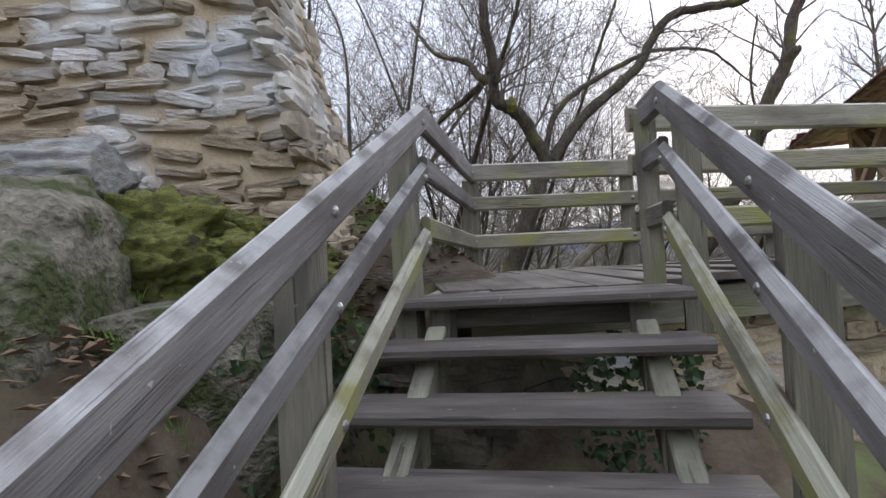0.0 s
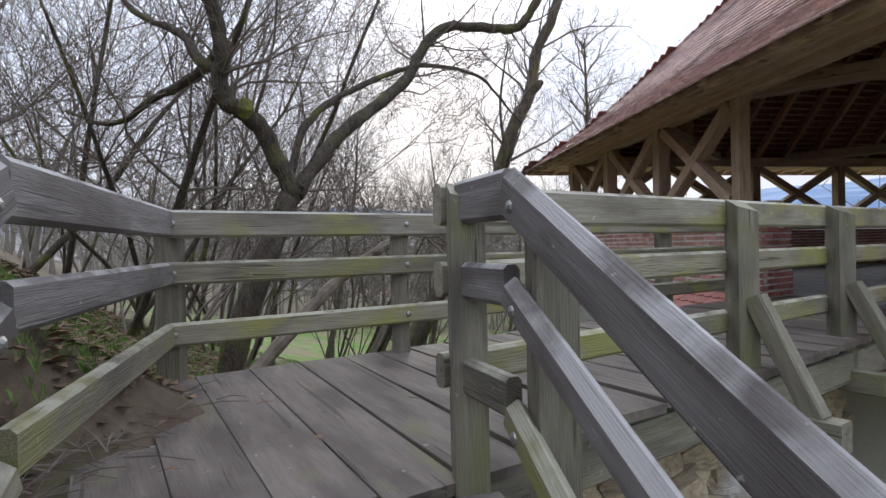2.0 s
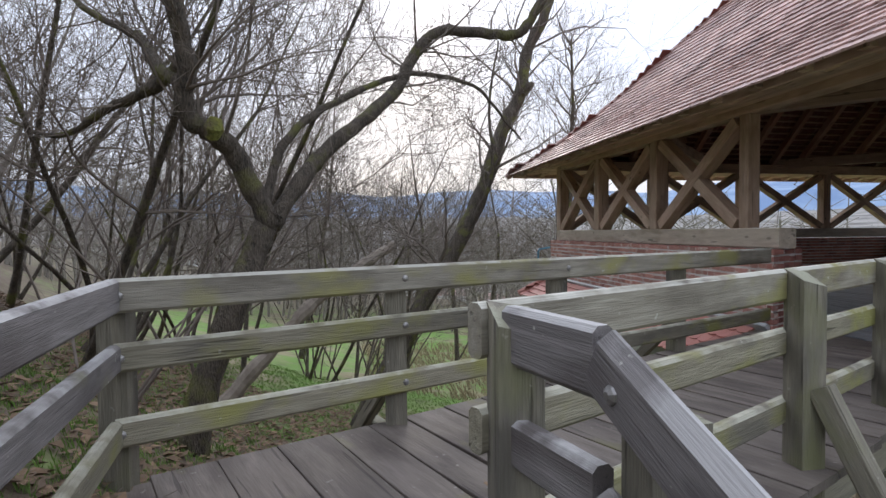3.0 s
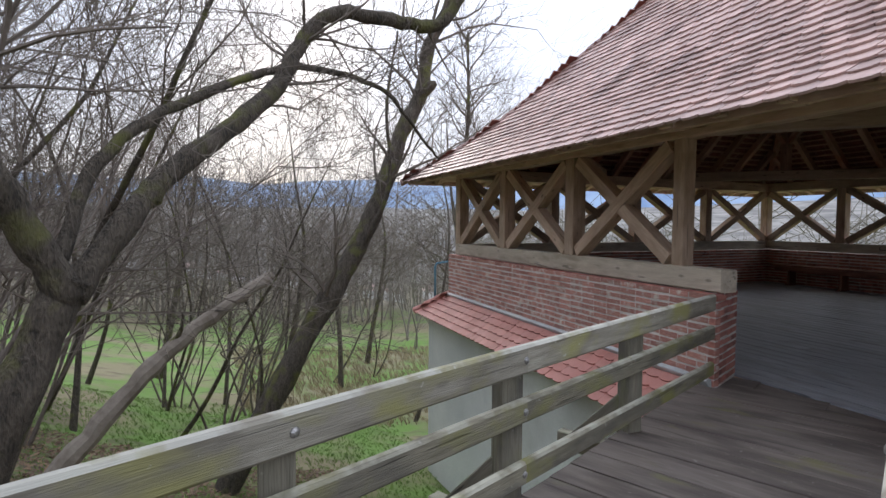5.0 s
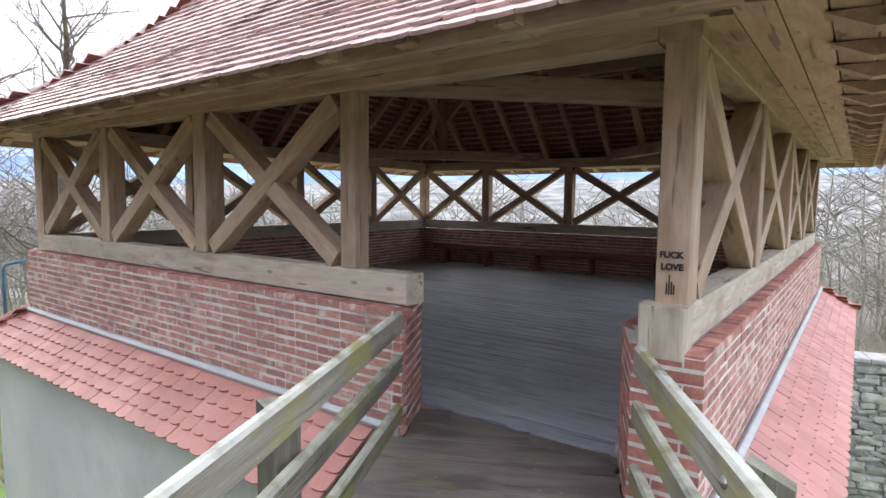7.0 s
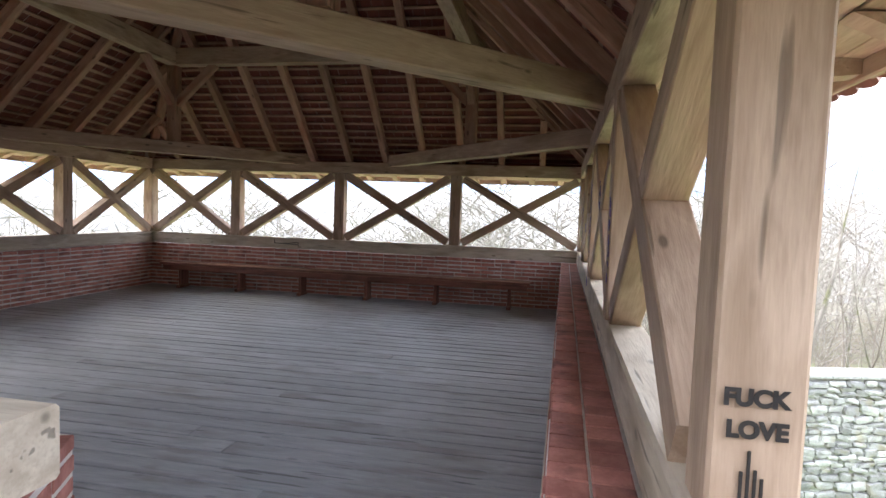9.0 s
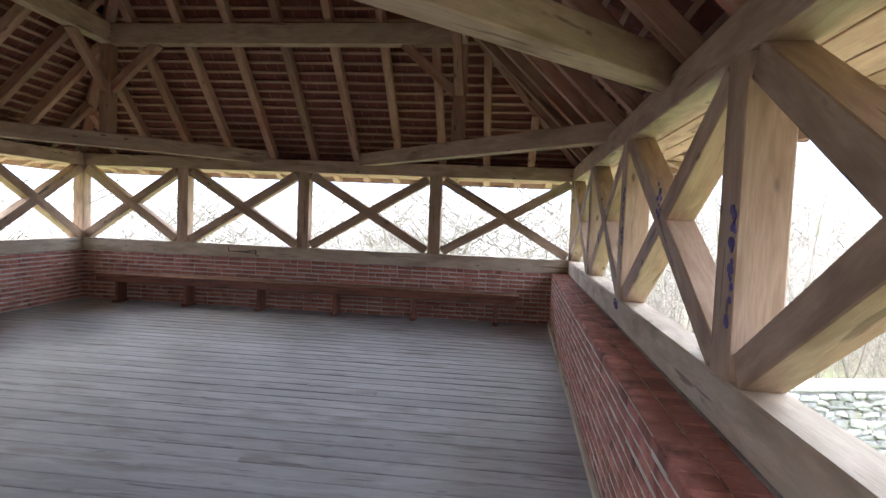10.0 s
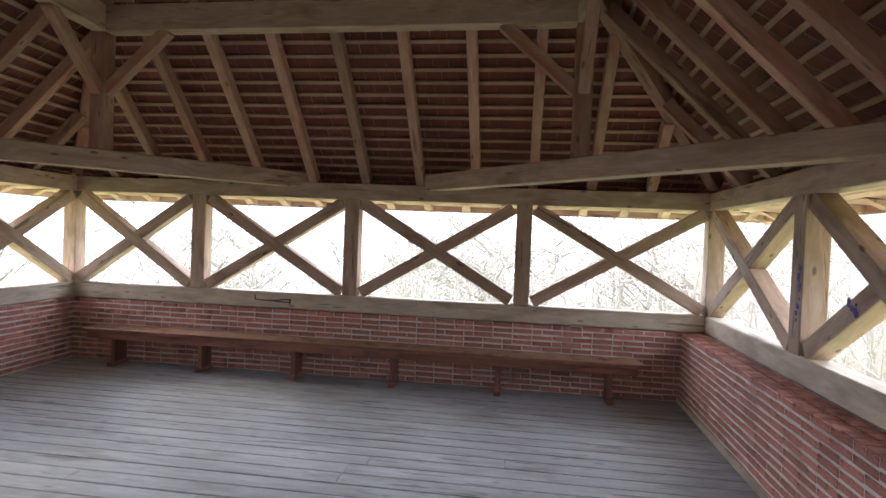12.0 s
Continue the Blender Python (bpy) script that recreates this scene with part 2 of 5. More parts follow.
BARK = surface("bark", (0.040, 0.034, 0.027), (0.155, 0.128, 0.098), 6, 0.95, 1.0, 30, (3, 3, 1), (0.15, 0.15, 0.045), 0.575, bump_dist=0.06, coarse=0.45)
# Distant trees get paler bark and twigs: haze put into their colour.
HAZED_BARK = surface("hazed_bark", (0.16, 0.14, 0.118), (0.28, 0.25, 0.215), 3, 0.9, 0.5, 20, third=(0.15, 0.155, 0.07), third_at=0.6)
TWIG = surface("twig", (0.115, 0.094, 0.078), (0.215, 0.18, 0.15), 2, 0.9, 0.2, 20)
HAZED_TWIG = surface("hazed_twig", (0.225, 0.20, 0.168), (0.335, 0.308, 0.265), 0.5, 0.9, 0.2, 8)
STEEL = surface("bolt_steel", (0.30, 0.29, 0.28), (0.42, 0.41, 0.40), 20, 0.45, 0.1, 60, metal=0.9)
BATTEN_WOOD = surface("batten_wood", (0.38, 0.225, 0.165), (0.53, 0.345, 0.26), 1.5, 0.75, 0.3, 10, (1, 1, 1))
# Tile underside: red clay, with the shade between battens put into its colour.
SHADED_CLAY = surface("shaded_clay", (0.15, 0.045, 0.034), (0.25, 0.08, 0.06), 3, 0.8, 0.3, 40)
LOG_BARK = surface("log_bark", (0.16, 0.13, 0.10), (0.31, 0.27, 0.22), 4, 0.9, 0.7, 20, (1, 1, 1), bump_dist=0.02)
# Near-black stone: the shade under the stair is painted into its colour.
SHADED_STONE = surface("shaded_stone", (0.045, 0.038, 0.030), (0.15, 0.125, 0.095), 6, 0.8, 1.0, 30, third=(0.06, 0.065, 0.03), third_at=0.6, island=0.35, bump_dist=0.03)
MOSS = surface("moss", (0.10, 0.105, 0.03), (0.30, 0.31, 0.07), 7, 0.95, 1.0, 45, third=(0.10, 0.08, 0.05), third_at=0.60, bump_dist=0.05, coarse=0.5)
INK = surface("marker_ink", (0.015, 0.012, 0.012), (0.03, 0.025, 0.025), 6, 0.6, 0.0, 60)
PAINT_BLUE = surface("spray_blue", (0.06, 0.06, 0.30), (0.16, 0.10, 0.34), 12, 0.6, 0.0, 60)


def ground_material():
    m = surface("ground", (0.075, 0.052, 0.034), (0.15, 0.115, 0.08), 5.0, 0.95, 0.9, 28, bump_dist=0.03)
    n, l = m.node_tree.nodes, m.node_tree.links
    b = n["Principled BSDF"]
    old = b.inputs["Base Color"].links[0].from_socket
    tc2 = n.new("ShaderNodeTexCoord")
    big = n.new("ShaderNodeTexNoise")
    big.inputs["Scale"].default_value, big.inputs["Detail"].default_value = 0.45, 8
    l.new(tc2.outputs["Object"], big.inputs["Vector"])
    mr = n.new("ShaderNodeMapRange")
    mr.inputs["From Min"].default_value, mr.inputs["From Max"].default_value = 0.40, 0.56
    l.new(big.outputs["Fac"], mr.inputs["Value"])
    grass = n.new("ShaderNodeMix")
    grass.data_type = "RGBA"
    grass.inputs[6].default_value, grass.inputs[7].default_value = (0.24, 0.215, 0.12, 1), (0.145, 0.26, 0.05, 1)
    l.new(mr.outputs[0], grass.inputs[0])
    sep = n.new("ShaderNodeSeparateXYZ")
    l.new(tc2.outputs["Object"], sep.inputs[0])
    lo = n.new("ShaderNodeMapRange")
    lo.inputs["From Min"].default_value, lo.inputs["From Max"].default_value = -0.9, -2.6
    l.new(sep.outputs["Z"], lo.inputs["Value"])
    sm = n.new("ShaderNodeTexNoise")
    sm.inputs["Scale"].default_value, sm.inputs["Detail"].default_value = 1.6, 8
    l.new(tc2.outputs["Object"], sm.inputs["Vector"])
    k = n.new("ShaderNodeMath")
    k.operation = "MULTIPLY_ADD"
    k.inputs[1].default_value, k.inputs[2].default_value = 1.0, -0.5
    l.new(sm.outputs["Fac"], k.inputs[0])
    k2 = n.new("ShaderNodeMath")
    k2.operation = "MULTIPLY_ADD"
    k2.inputs[1].default_value = 3.0
    l.new(k.outputs[0], k2.inputs[0])
    l.new(lo.outputs[0], k2.inputs[2])
    k2.use_clamp = True
    flat = n.new("ShaderNodeVectorMath")
    flat.operation = "MULTIPLY_ADD"
    flat.inputs[1].default_value, flat.inputs[2].default_value = (1, 1, 0), (10, -8, 0)
    l.new(tc2.outputs["Object"], flat.inputs[0])
    dist = n.new("ShaderNodeVectorMath")
    dist.operation = "LENGTH"
    l.new(flat.outputs[0], dist.inputs[0])
    wood = n.new("ShaderNodeMapRange")
    wood.inputs["From Min"].default_value, wood.inputs["From Max"].default_value = 24, 42
    wood.inputs["To Min"].default_value, wood.inputs["To Max"].default_value = 1.0, 0.12
    l.new(dist.outputs["Value"], wood.inputs["Value"])
    cover = n.new("ShaderNodeMath")
    cover.operation = "MULTIPLY"
    l.new(k2.outputs[0], cover.inputs[0])
    l.new(wood.outputs[0], cover.inputs[1])
    mx = n.new("ShaderNodeMix")
    mx.data_type = "RGBA"
    l.new(cover.outputs[0], mx.inputs[0])
    l.new(old, mx.inputs[6])
    l.new(grass.outputs[2], mx.inputs[7])
    l.new(mx.outputs[2], b.inputs["Base Color"])
    return m


GROUND = ground_material()


# Backdrop surface with a faint added glow that stands in for haze.
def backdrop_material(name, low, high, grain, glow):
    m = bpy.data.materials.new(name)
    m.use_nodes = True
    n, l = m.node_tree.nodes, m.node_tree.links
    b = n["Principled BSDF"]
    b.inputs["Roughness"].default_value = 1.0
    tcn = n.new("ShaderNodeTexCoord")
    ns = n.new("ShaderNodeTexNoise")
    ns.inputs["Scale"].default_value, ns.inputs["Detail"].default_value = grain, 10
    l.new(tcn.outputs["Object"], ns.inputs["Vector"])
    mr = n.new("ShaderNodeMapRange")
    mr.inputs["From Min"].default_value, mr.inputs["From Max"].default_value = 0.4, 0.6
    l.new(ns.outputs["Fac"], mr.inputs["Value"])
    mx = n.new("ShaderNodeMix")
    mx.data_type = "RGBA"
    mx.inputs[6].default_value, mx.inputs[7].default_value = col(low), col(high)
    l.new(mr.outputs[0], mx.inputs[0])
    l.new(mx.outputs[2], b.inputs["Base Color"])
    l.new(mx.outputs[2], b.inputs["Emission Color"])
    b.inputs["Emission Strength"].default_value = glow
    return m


# Haze painted in: blue base colour far off, slight glow on both rings.
HILLS = backdrop_material("hazed_hills", (0.13, 0.20, 0.33), (0.22, 0.30, 0.42), 0.006, 0.24)
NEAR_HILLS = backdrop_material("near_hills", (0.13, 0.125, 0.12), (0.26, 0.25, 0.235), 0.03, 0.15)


# ---- mesh tools ----
class Mesh:
    """Gathers points and faces of one part."""

    def __init__(self):
        self.v, self.f, self.adds, self.frame = [], [], 0, None

    def add(self, pts, faces):
        o = len(self.v)
        self.adds += 1
        self.frame = None
        self.v.extend(tuple(p) for p in pts)
        self.f.extend(tuple(i + o for i in q) for q in faces)
        return self

    def beam(self, p0, p1, w, h, up=(0, 0, 1), c=0.008):
        """A sawn timber from p0 to p1: w across, h along up, with eased edges."""
        p0, p1 = Vector(p0), Vector(p1)
        d = (p1 - p0).normalized()
        s = d.cross(Vector(up)).normalized()
        u = s.cross(d).normalized()
        a, b = w / 2, h / 2
        prof = [(-a + c, -b), (a - c, -b), (a, -b + c), (a, b - c), (a - c, b), (-a + c, b), (-a, b - c), (-a, -b + c)]
        pts = [p0 + s * x + u * y for x, y in prof] + [p1 + s * x + u * y for x, y in prof]
        fs = [(i, (i + 1) % 8, 8 + (i + 1) % 8, 8 + i) for i in range(8)]
        self.add(pts, fs + [tuple(range(7, -1, -1)), tuple(range(8, 16))])
        self.frame = Matrix(((d.x, s.x, u.x, p0.x), (d.y, s.y, u.y, p0.y), (d.z, s.z, u.z, p0.z), (0, 0, 0, 1)))
        return self

    def prism(self, poly, z0, z1):
        """An upright prism over a plan outline (counter-clockwise); z0 and z1 may be lists."""
        k = len(poly)
        za = z0 if isinstance(z0, (list, tuple)) else [z0] * k
        zb = z1 if isinstance(z1, (list, tuple)) else [z1] * k
        pts = [(x, y, za[i]) for i, (x, y) in enumerate(poly)] + [(x, y, zb[i]) for i, (x, y) in enumerate(poly)]
        fs = [(i, (i + 1) % k, k + (i + 1) % k, k + i) for i in range(k)]
        return self.add(pts, fs + [tuple(range(k - 1, -1, -1)), tuple(range(k, 2 * k))])

    def tube(self, pts, radii, sides=6):
        """A round limb along a line of points."""
        pts = [Vector(p) for p in pts]
        ring = []
        ref = Vector((0.31, 0.87, 0.39))
        for i, p in enumerate(pts):
            d = (pts[min(i + 1, len(pts) - 1)] - pts[max(i - 1, 0)]).normalized()
            s = d.cross(ref).normalized()
            u = s.cross(d)
            for j in range(sides):
                a = 2 * math.pi * j / sides
                ring.append(p + (s * math.cos(a) + u * math.sin(a)) * radii[i])
        fs = [(i * sides + j, i * sides + (j + 1) % sides, (i + 1) * sides + (j + 1) % sides, (i + 1) * sides + j)
              for i in range(len(pts) - 1) for j in range(sides)]
        fs.append(tuple(range(sides - 1, -1, -1)))
        fs.append(tuple(range((len(pts) - 1) * sides, len(pts) * sides)))
        return self.add(ring, fs)

    def data(self, name, material, smooth=False):
        me = bpy.data.meshes.new(name)
        me.from_pydata(self.v, [], self.f)
        me.materials.append(material)
        if smooth:
            me.polygons.foreach_set("use_smooth", [True] * len(me.polygons))
        me.update()
        return me


def part(name, mesh, material, parent=None, label="", smooth=False):
    """One mesh object, under a thing or a part."""
    local = mesh.frame if mesh.adds == 1 else None
    if local:
        back = local.inverted()
        mesh.v = [tuple(back @ Vector(p)) for p in mesh.v]
    ob = new(name, mesh.data(name, material, smooth))
    ob.parent = parent
    if parent and parent.parent:
        ob.matrix_parent_inverse = parent.matrix_basis.inverted()
    if local:
        ob.matrix_basis = local
    if label:
        ob["label"] = label
    return ob


def thing(name, label, category, at=(0, 0, 0), group="", kind=""):
    ob = new(name)
    ob.location = at
    return tagged(ob, label, category, group, kind)


def piece(name, me, m, parent):
    """One of many alike pieces on shared mesh data."""
    ob = bpy.data.objects.new(name, me)
    scene.collection.objects.link(ob)
    ob.parent = parent
    ob.matrix_basis = m
    return ob


def lerp(a, b, t):
    return tuple(x + (y - x) * t for x, y in zip(a, b))


def smooth01(a, b, x):
    t = min(1.0, max(0.0, (x - a) / (b - a)))
    return t * t * (3 - 2 * t)


# ---- ground ----
def height(x, y):
    u = (x + 14.4) * 0.75 + (y + 0.5) * 0.45
    r = math.hypot(x + 10, y - 4)
    z = -0.3 - 6.0 * (1 - math.exp(-u / 9)) if u > 0 else -0.3 - 0.42 * max(u, -30) + 0.4 * min(-u, 2.0)
    bank = -0.34 + 0.45 * (-14.5 - x) if x < -14.5 else -0.34
    b = smooth01(-1.6, -2.6, y) * smooth01(-12.5, -14.0, x) * smooth01(-40, -25, x)
    z = z * (1 - b) + bank * b
    z -= 0.22 * max(0, min(u, 330) - 32)
    k = smooth01(-1.4, -3.2, y) * smooth01(-14.8, -14.3, x) * (1 - smooth01(-9.5, -5.0, x)) * (1 - smooth01(40, 80, r))
    z = z * (1 - k) - 1.75 * k
    z += 0.10 * noise.noise((x * 0.5, y * 0.5, 0)) + 0.04 * noise.noise((x * 2.1, y * 2.1, 3))
    z += smooth01(15, 60, r) * 0.8 * noise.noise((x * 0.06, y * 0.06, 7))
    return z


def build_ground():
    n = 230
    line = [3.0 * math.sinh(7.2 * (2 * i / (n - 1) - 1)) for i in range(n)]
    g = Mesh()
    g.v = [(x - 10, y + 4, height(x - 10, y + 4)) for y in line for x in line]
    g.f = [(j * n + i, j * n + i + 1, (j + 1) * n + i + 1, (j + 1) * n + i) for j in range(n - 1) for i in range(n - 1)]
    ob = part("ground", g, GROUND, None, smooth=True)
    tagged(ob, "hillside of dead leaves, moss and spring grass", "ground", kind="structure")
    for name, rings, mat, label in (("backdrop", ((1500, -160, 0), (2000, 0.6, 0.4), (2600, 0.85, 0.8), (3200, 1.0, 1.2)), HILLS, "wooded hills across the valley, haze blue in their colour"),
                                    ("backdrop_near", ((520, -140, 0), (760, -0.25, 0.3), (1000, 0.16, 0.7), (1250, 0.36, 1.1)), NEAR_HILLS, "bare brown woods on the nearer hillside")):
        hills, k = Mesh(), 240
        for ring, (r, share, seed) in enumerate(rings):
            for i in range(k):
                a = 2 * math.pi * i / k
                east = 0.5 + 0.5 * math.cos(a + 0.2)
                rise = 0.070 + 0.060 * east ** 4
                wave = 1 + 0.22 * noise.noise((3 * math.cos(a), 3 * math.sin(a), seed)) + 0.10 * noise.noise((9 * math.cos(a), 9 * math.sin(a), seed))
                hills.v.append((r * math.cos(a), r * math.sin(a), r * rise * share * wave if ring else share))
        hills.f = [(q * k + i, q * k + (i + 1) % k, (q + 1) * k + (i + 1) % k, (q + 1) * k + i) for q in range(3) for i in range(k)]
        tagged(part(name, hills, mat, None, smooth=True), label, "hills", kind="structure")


build_ground()

# ---- plan of the pavilion: outer faces of the sill timbers ----
A, B, C, D = (-9.12, -0.22), (-9.03, 8.12), (0.20, 8.50), (0.20, -0.50)
FLOOR_Z, LEDGE, SILL_TOP, PLATE_LO, PLATE_HI = 0.0, 0.86, 1.08, 2.37, 2.58


def offset(poly, d):
    """The outline moved outwards by d (counter-clockwise means inwards is left)."""
    k, out = len(poly), []
    for i in range(k):
        p, q, r = Vector(poly[i - 1]), Vector(poly[i]), Vector(poly[(i + 1) % k])
        n1 = Vector(((q - p).y, -(q - p).x)).normalized()
        n2 = Vector(((r - q).y, -(r - q).x)).normalized()
        b = (n1 + n2) / (1 + n1.dot(n2))
        out.append(tuple(q + b * d))
    return out


PLAN = [A, D, C, B]
BRICK_OUT, BRICK_IN = offset(PLAN, 0.10), offset(PLAN, -0.46)

pavilion = thing("pavilion", "open timber-framed pavilion on a brick parapet with red tiled hip roof", "pavilion", (-4.5, 4, 0))
pavilion.location = (0, 0, 0)

I_A, I_D, I_C, I_B = (-8.66, 0.24), (-0.02, -0.03), (-0.02, 8.28), (-8.60, 7.92)
O_A, O_D, O_C, O_B = BRICK_OUT
DOOR_L, DOOR_LI, DOOR_R = (-9.225, 1.52), (-8.62, 1.82), (-9.222, 0.02)

# parapet cores, of mortar; the bricks stand proud of them
WALLS = {
    "wall_south": [O_A, O_D, (O_D[0] - 0.22, I_D[1]), I_D, I_A, DOOR_R],
    "wall_east": [O_D, O_C, (I_C[0], O_C[1] - 0.2), I_C, (I_D[0], I_D[1] + 0.004), (O_D[0] - 0.2, O_D[1] + 0.3)],
    "wall_north": [(O_C[0] - 0.24, O_C[1] - 0.004), (O_B[0] + 0.004, O_B[1]), (I_B[0], I_B[1]), (I_C[0] - 0.004, I_C[1])],
    "wall_west": [DOOR_L, DOOR_LI, (I_B[0] - 0.02, I_B[1] - 0.01), (O_B[0], O_B[1] - 0.01)],
}
wall_parts = {}
for name, poly in WALLS.items():
    area = sum(poly[i - 1][0] * poly[i][1] - poly[i][0] * poly[i - 1][1] for i in range(len(poly)))
    poly = poly if area > 0 else poly[::-1]
    ob = part(name, Mesh().prism(poly, -0.6, LEDGE - 0.012), MORTAR)
    tagged(ob, "red brick parapet wall with pale mortar joints", "wall", kind="structure")
    wall_parts[name] = ob


def post(x, y, ang, label="", zlo=SILL_TOP, zhi=PLATE_LO, w=0.2, mat=TIMBER):
    u = Vector((math.cos(ang), math.sin(ang), 0))
    return part("post", Mesh().beam((x, y, zlo + 0.002), (x, y, zhi - 0.002), w, w, u), mat, pavilion, label)


def side(i):
    """Start, unit direction, inward normal and length of a side of the plan."""
    p, q = Vector(PLAN[i]), Vector(PLAN[(i + 1) % 4])
    d = (q - p).normalized()
    return p, d, Vector((-d.y, d.x)), (q - p).length


def at(i, s, inw, z):
    p, d, n, _ = side(i)
    v = p + d * s + n * inw
    return (v.x, v.y, z)


# post stations along each side: south, east, north, west
STATIONS = [[0.1, 2.24, 4.60, 6.77, 9.22], [2.45, 4.73, 6.92, 9.05], [2.35, 4.65, 6.95, 9.13], [2.05, 4.02, 5.95]]
for i in range(4):
    p, d, n, ln = side(i)
    ang = math.atan2(d.y, d.x)
    end = ln - 1.81 if i == 3 else ln
    a0, a1 = (0.0, end) if i in (0, 2) else (0.204, ln - 0.204 if i == 1 else end)
    if i == 2:
        a0, a1 = 0.0, ln
    part("sill_beam", Mesh().beam(at(i, a0, 0.1, (LEDGE + SILL_TOP) / 2), at(i, a1, 0.1, (LEDGE + SILL_TOP) / 2), 0.2, SILL_TOP - LEDGE - 0.004, c=0.012),
         SILL_WOOD, pavilion, "pale weathered sill timber")
    part("plate_beam", Mesh().beam(at(i, -0.0 if i in (0, 2) else 0.204, 0.1, (PLATE_LO + PLATE_HI) / 2), at(i, ln if i in (0, 2) else ln - 0.204, 0.1, (PLATE_LO + PLATE_HI) / 2), 0.2, PLATE_HI - PLATE_LO),
         TIMBER, pavilion, "heavy wall plate timber")
    st = STATIONS[i]
    for s in st:
        if i in (1, 2) and s > 9.0:
            s = ln - 0.1
        x, y, _ = at(i, s, 0.1, 0)
        post(x, y, ang, w=0.155 if (i == 3 and s > 5) else 0.2) if not (i == 0 and s < 0.2) else post(A[0] + 0.085, A[1] + 0.085, ang, "post with marker writing", w=0.165)
    # crossed braces in every bay but the doorway
    marks = [ln - 0.1 if (i in (1, 2) and s > 9.0) else s for s in st]
    if i == 1:
        marks = [0.1] + marks
    if i == 2:
        marks = [0.1] + marks
    if i == 3:
        marks = [0.1] + marks
    for a, b in zip(marks, marks[1:]):
        lo, hi = SILL_TOP + 0.05, PLATE_LO - 0.05
        nv = (n.x, n.y, 0)
        part("brace", Mesh().beam(at(i, a + 0.14, 0.1, lo), at(i, b - 0.14, 0.1, hi), 0.17, 0.15, tuple(Vector(nv).cross(Vector((d.x, d.y, 0.6)))), c=0.006), TIMBER, pavilion)
        part("brace", Mesh().beam(at(i, b - 0.14, 0.1, lo), at(i, a + 0.14, 0.1, hi), 0.162, 0.15, tuple(Vector(nv).cross(Vector((d.x, d.y, -0.6)))), c=0.006), TIMBER, pavilion)

# foot block under the door post, with its stub of sill
part("foot_block", Mesh().beam((-9.135, -0.115, LEDGE - 0.035), (-9.135, -0.115, SILL_TOP + 0.004), 0.225, 0.19, (1, 0, 0), c=0.01), SILL_WOOD, pavilion, "pale end-grain foot block")

# ---- roof ----
EAVE_OUT = 0.89
EAVES = offset(PLAN, EAVE_OUT)
KICK, Z_EAVE = 1.4, 2.275


def roof_z(s):
    a, b = 0.8, 2.0
    t = min(max(s, a), b) - a
    return Z_EAVE + 0.68 * min(s, a) + 0.68 * t + (0.32 / (b - a)) * t * t / 2 + 1.0 * max(0.0, s - b)


def pitch(s):
    return 0.68 + 0.32 * min(1.0, max(0.0, (s - 0.8) / 1.2))


S_TOP = 5.05
roof = part("roof", Mesh(), DARK_TIMBER, pavilion, "red beaver-tail tile roof on oak rafters")


def roof_row(i, s):
    """Both ends of the roof's level line at inset s on side i."""
    poly = offset(EAVES, -s)
    return Vector(poly[i]), Vector(poly[(i + 1) % 4])


def slope_frame(i, s):
    a, b = roof_row(i, s)
    u = (b - a).normalized()
    k = pitch(s)
    inw = Vector((-u.y, u.x))
    down = Vector((-inw.x, -inw.y, -k)).normalized()
    e = Vector((u.x, u.y, 0))
    return a, b, e, down, e.cross(-down).normalized()


def tile_outline(w=0.176, ln=0.37):
    h = w / 2
    return [(-h, 0), (h, 0), (h, ln - 0.035), (h * 0.72, ln - 0.012), (h * 0.3, ln), (-h * 0.3, ln), (-h * 0.72, ln - 0.012), (-h, ln - 0.035)]


def tile_mesh(w=0.176, ln=0.37, t=0.02):
    """A beaver-tail tile: x across, y down the slope with the round end at y = 0, z out of the roof."""
    o = [(x, y - ln) for x, y in tile_outline(w, ln)]
    k = len(o)
    lift = lambda y: 0.048 + 0.046 * (y / ln)
    pts = [(x, y, lift(y)) for x, y in o] + [(x, y, lift(y) + t) for x, y in o]
    return pts, [tuple(range(k)), tuple(range(2 * k - 1, k - 1, -1))] + [(i, k + i, k + (i + 1) % k, (i + 1) % k) for i in range(k)]


T_PTS, T_FACES = tile_mesh()
tile_me = Mesh().add(T_PTS, T_FACES).data("tile", TILE)


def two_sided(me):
    """Weathered clay on the upper face and edges of every tile, red clay below with shade painted in."""
    me.materials.append(SHADED_CLAY)
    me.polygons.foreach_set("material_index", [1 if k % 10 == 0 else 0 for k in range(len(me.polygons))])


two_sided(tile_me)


def tile_rows():
    s, out = 0.0, []
    while s < S_TOP:
        out.append(s)
        s += 0.135 if s < KICK else 0.118
    return out


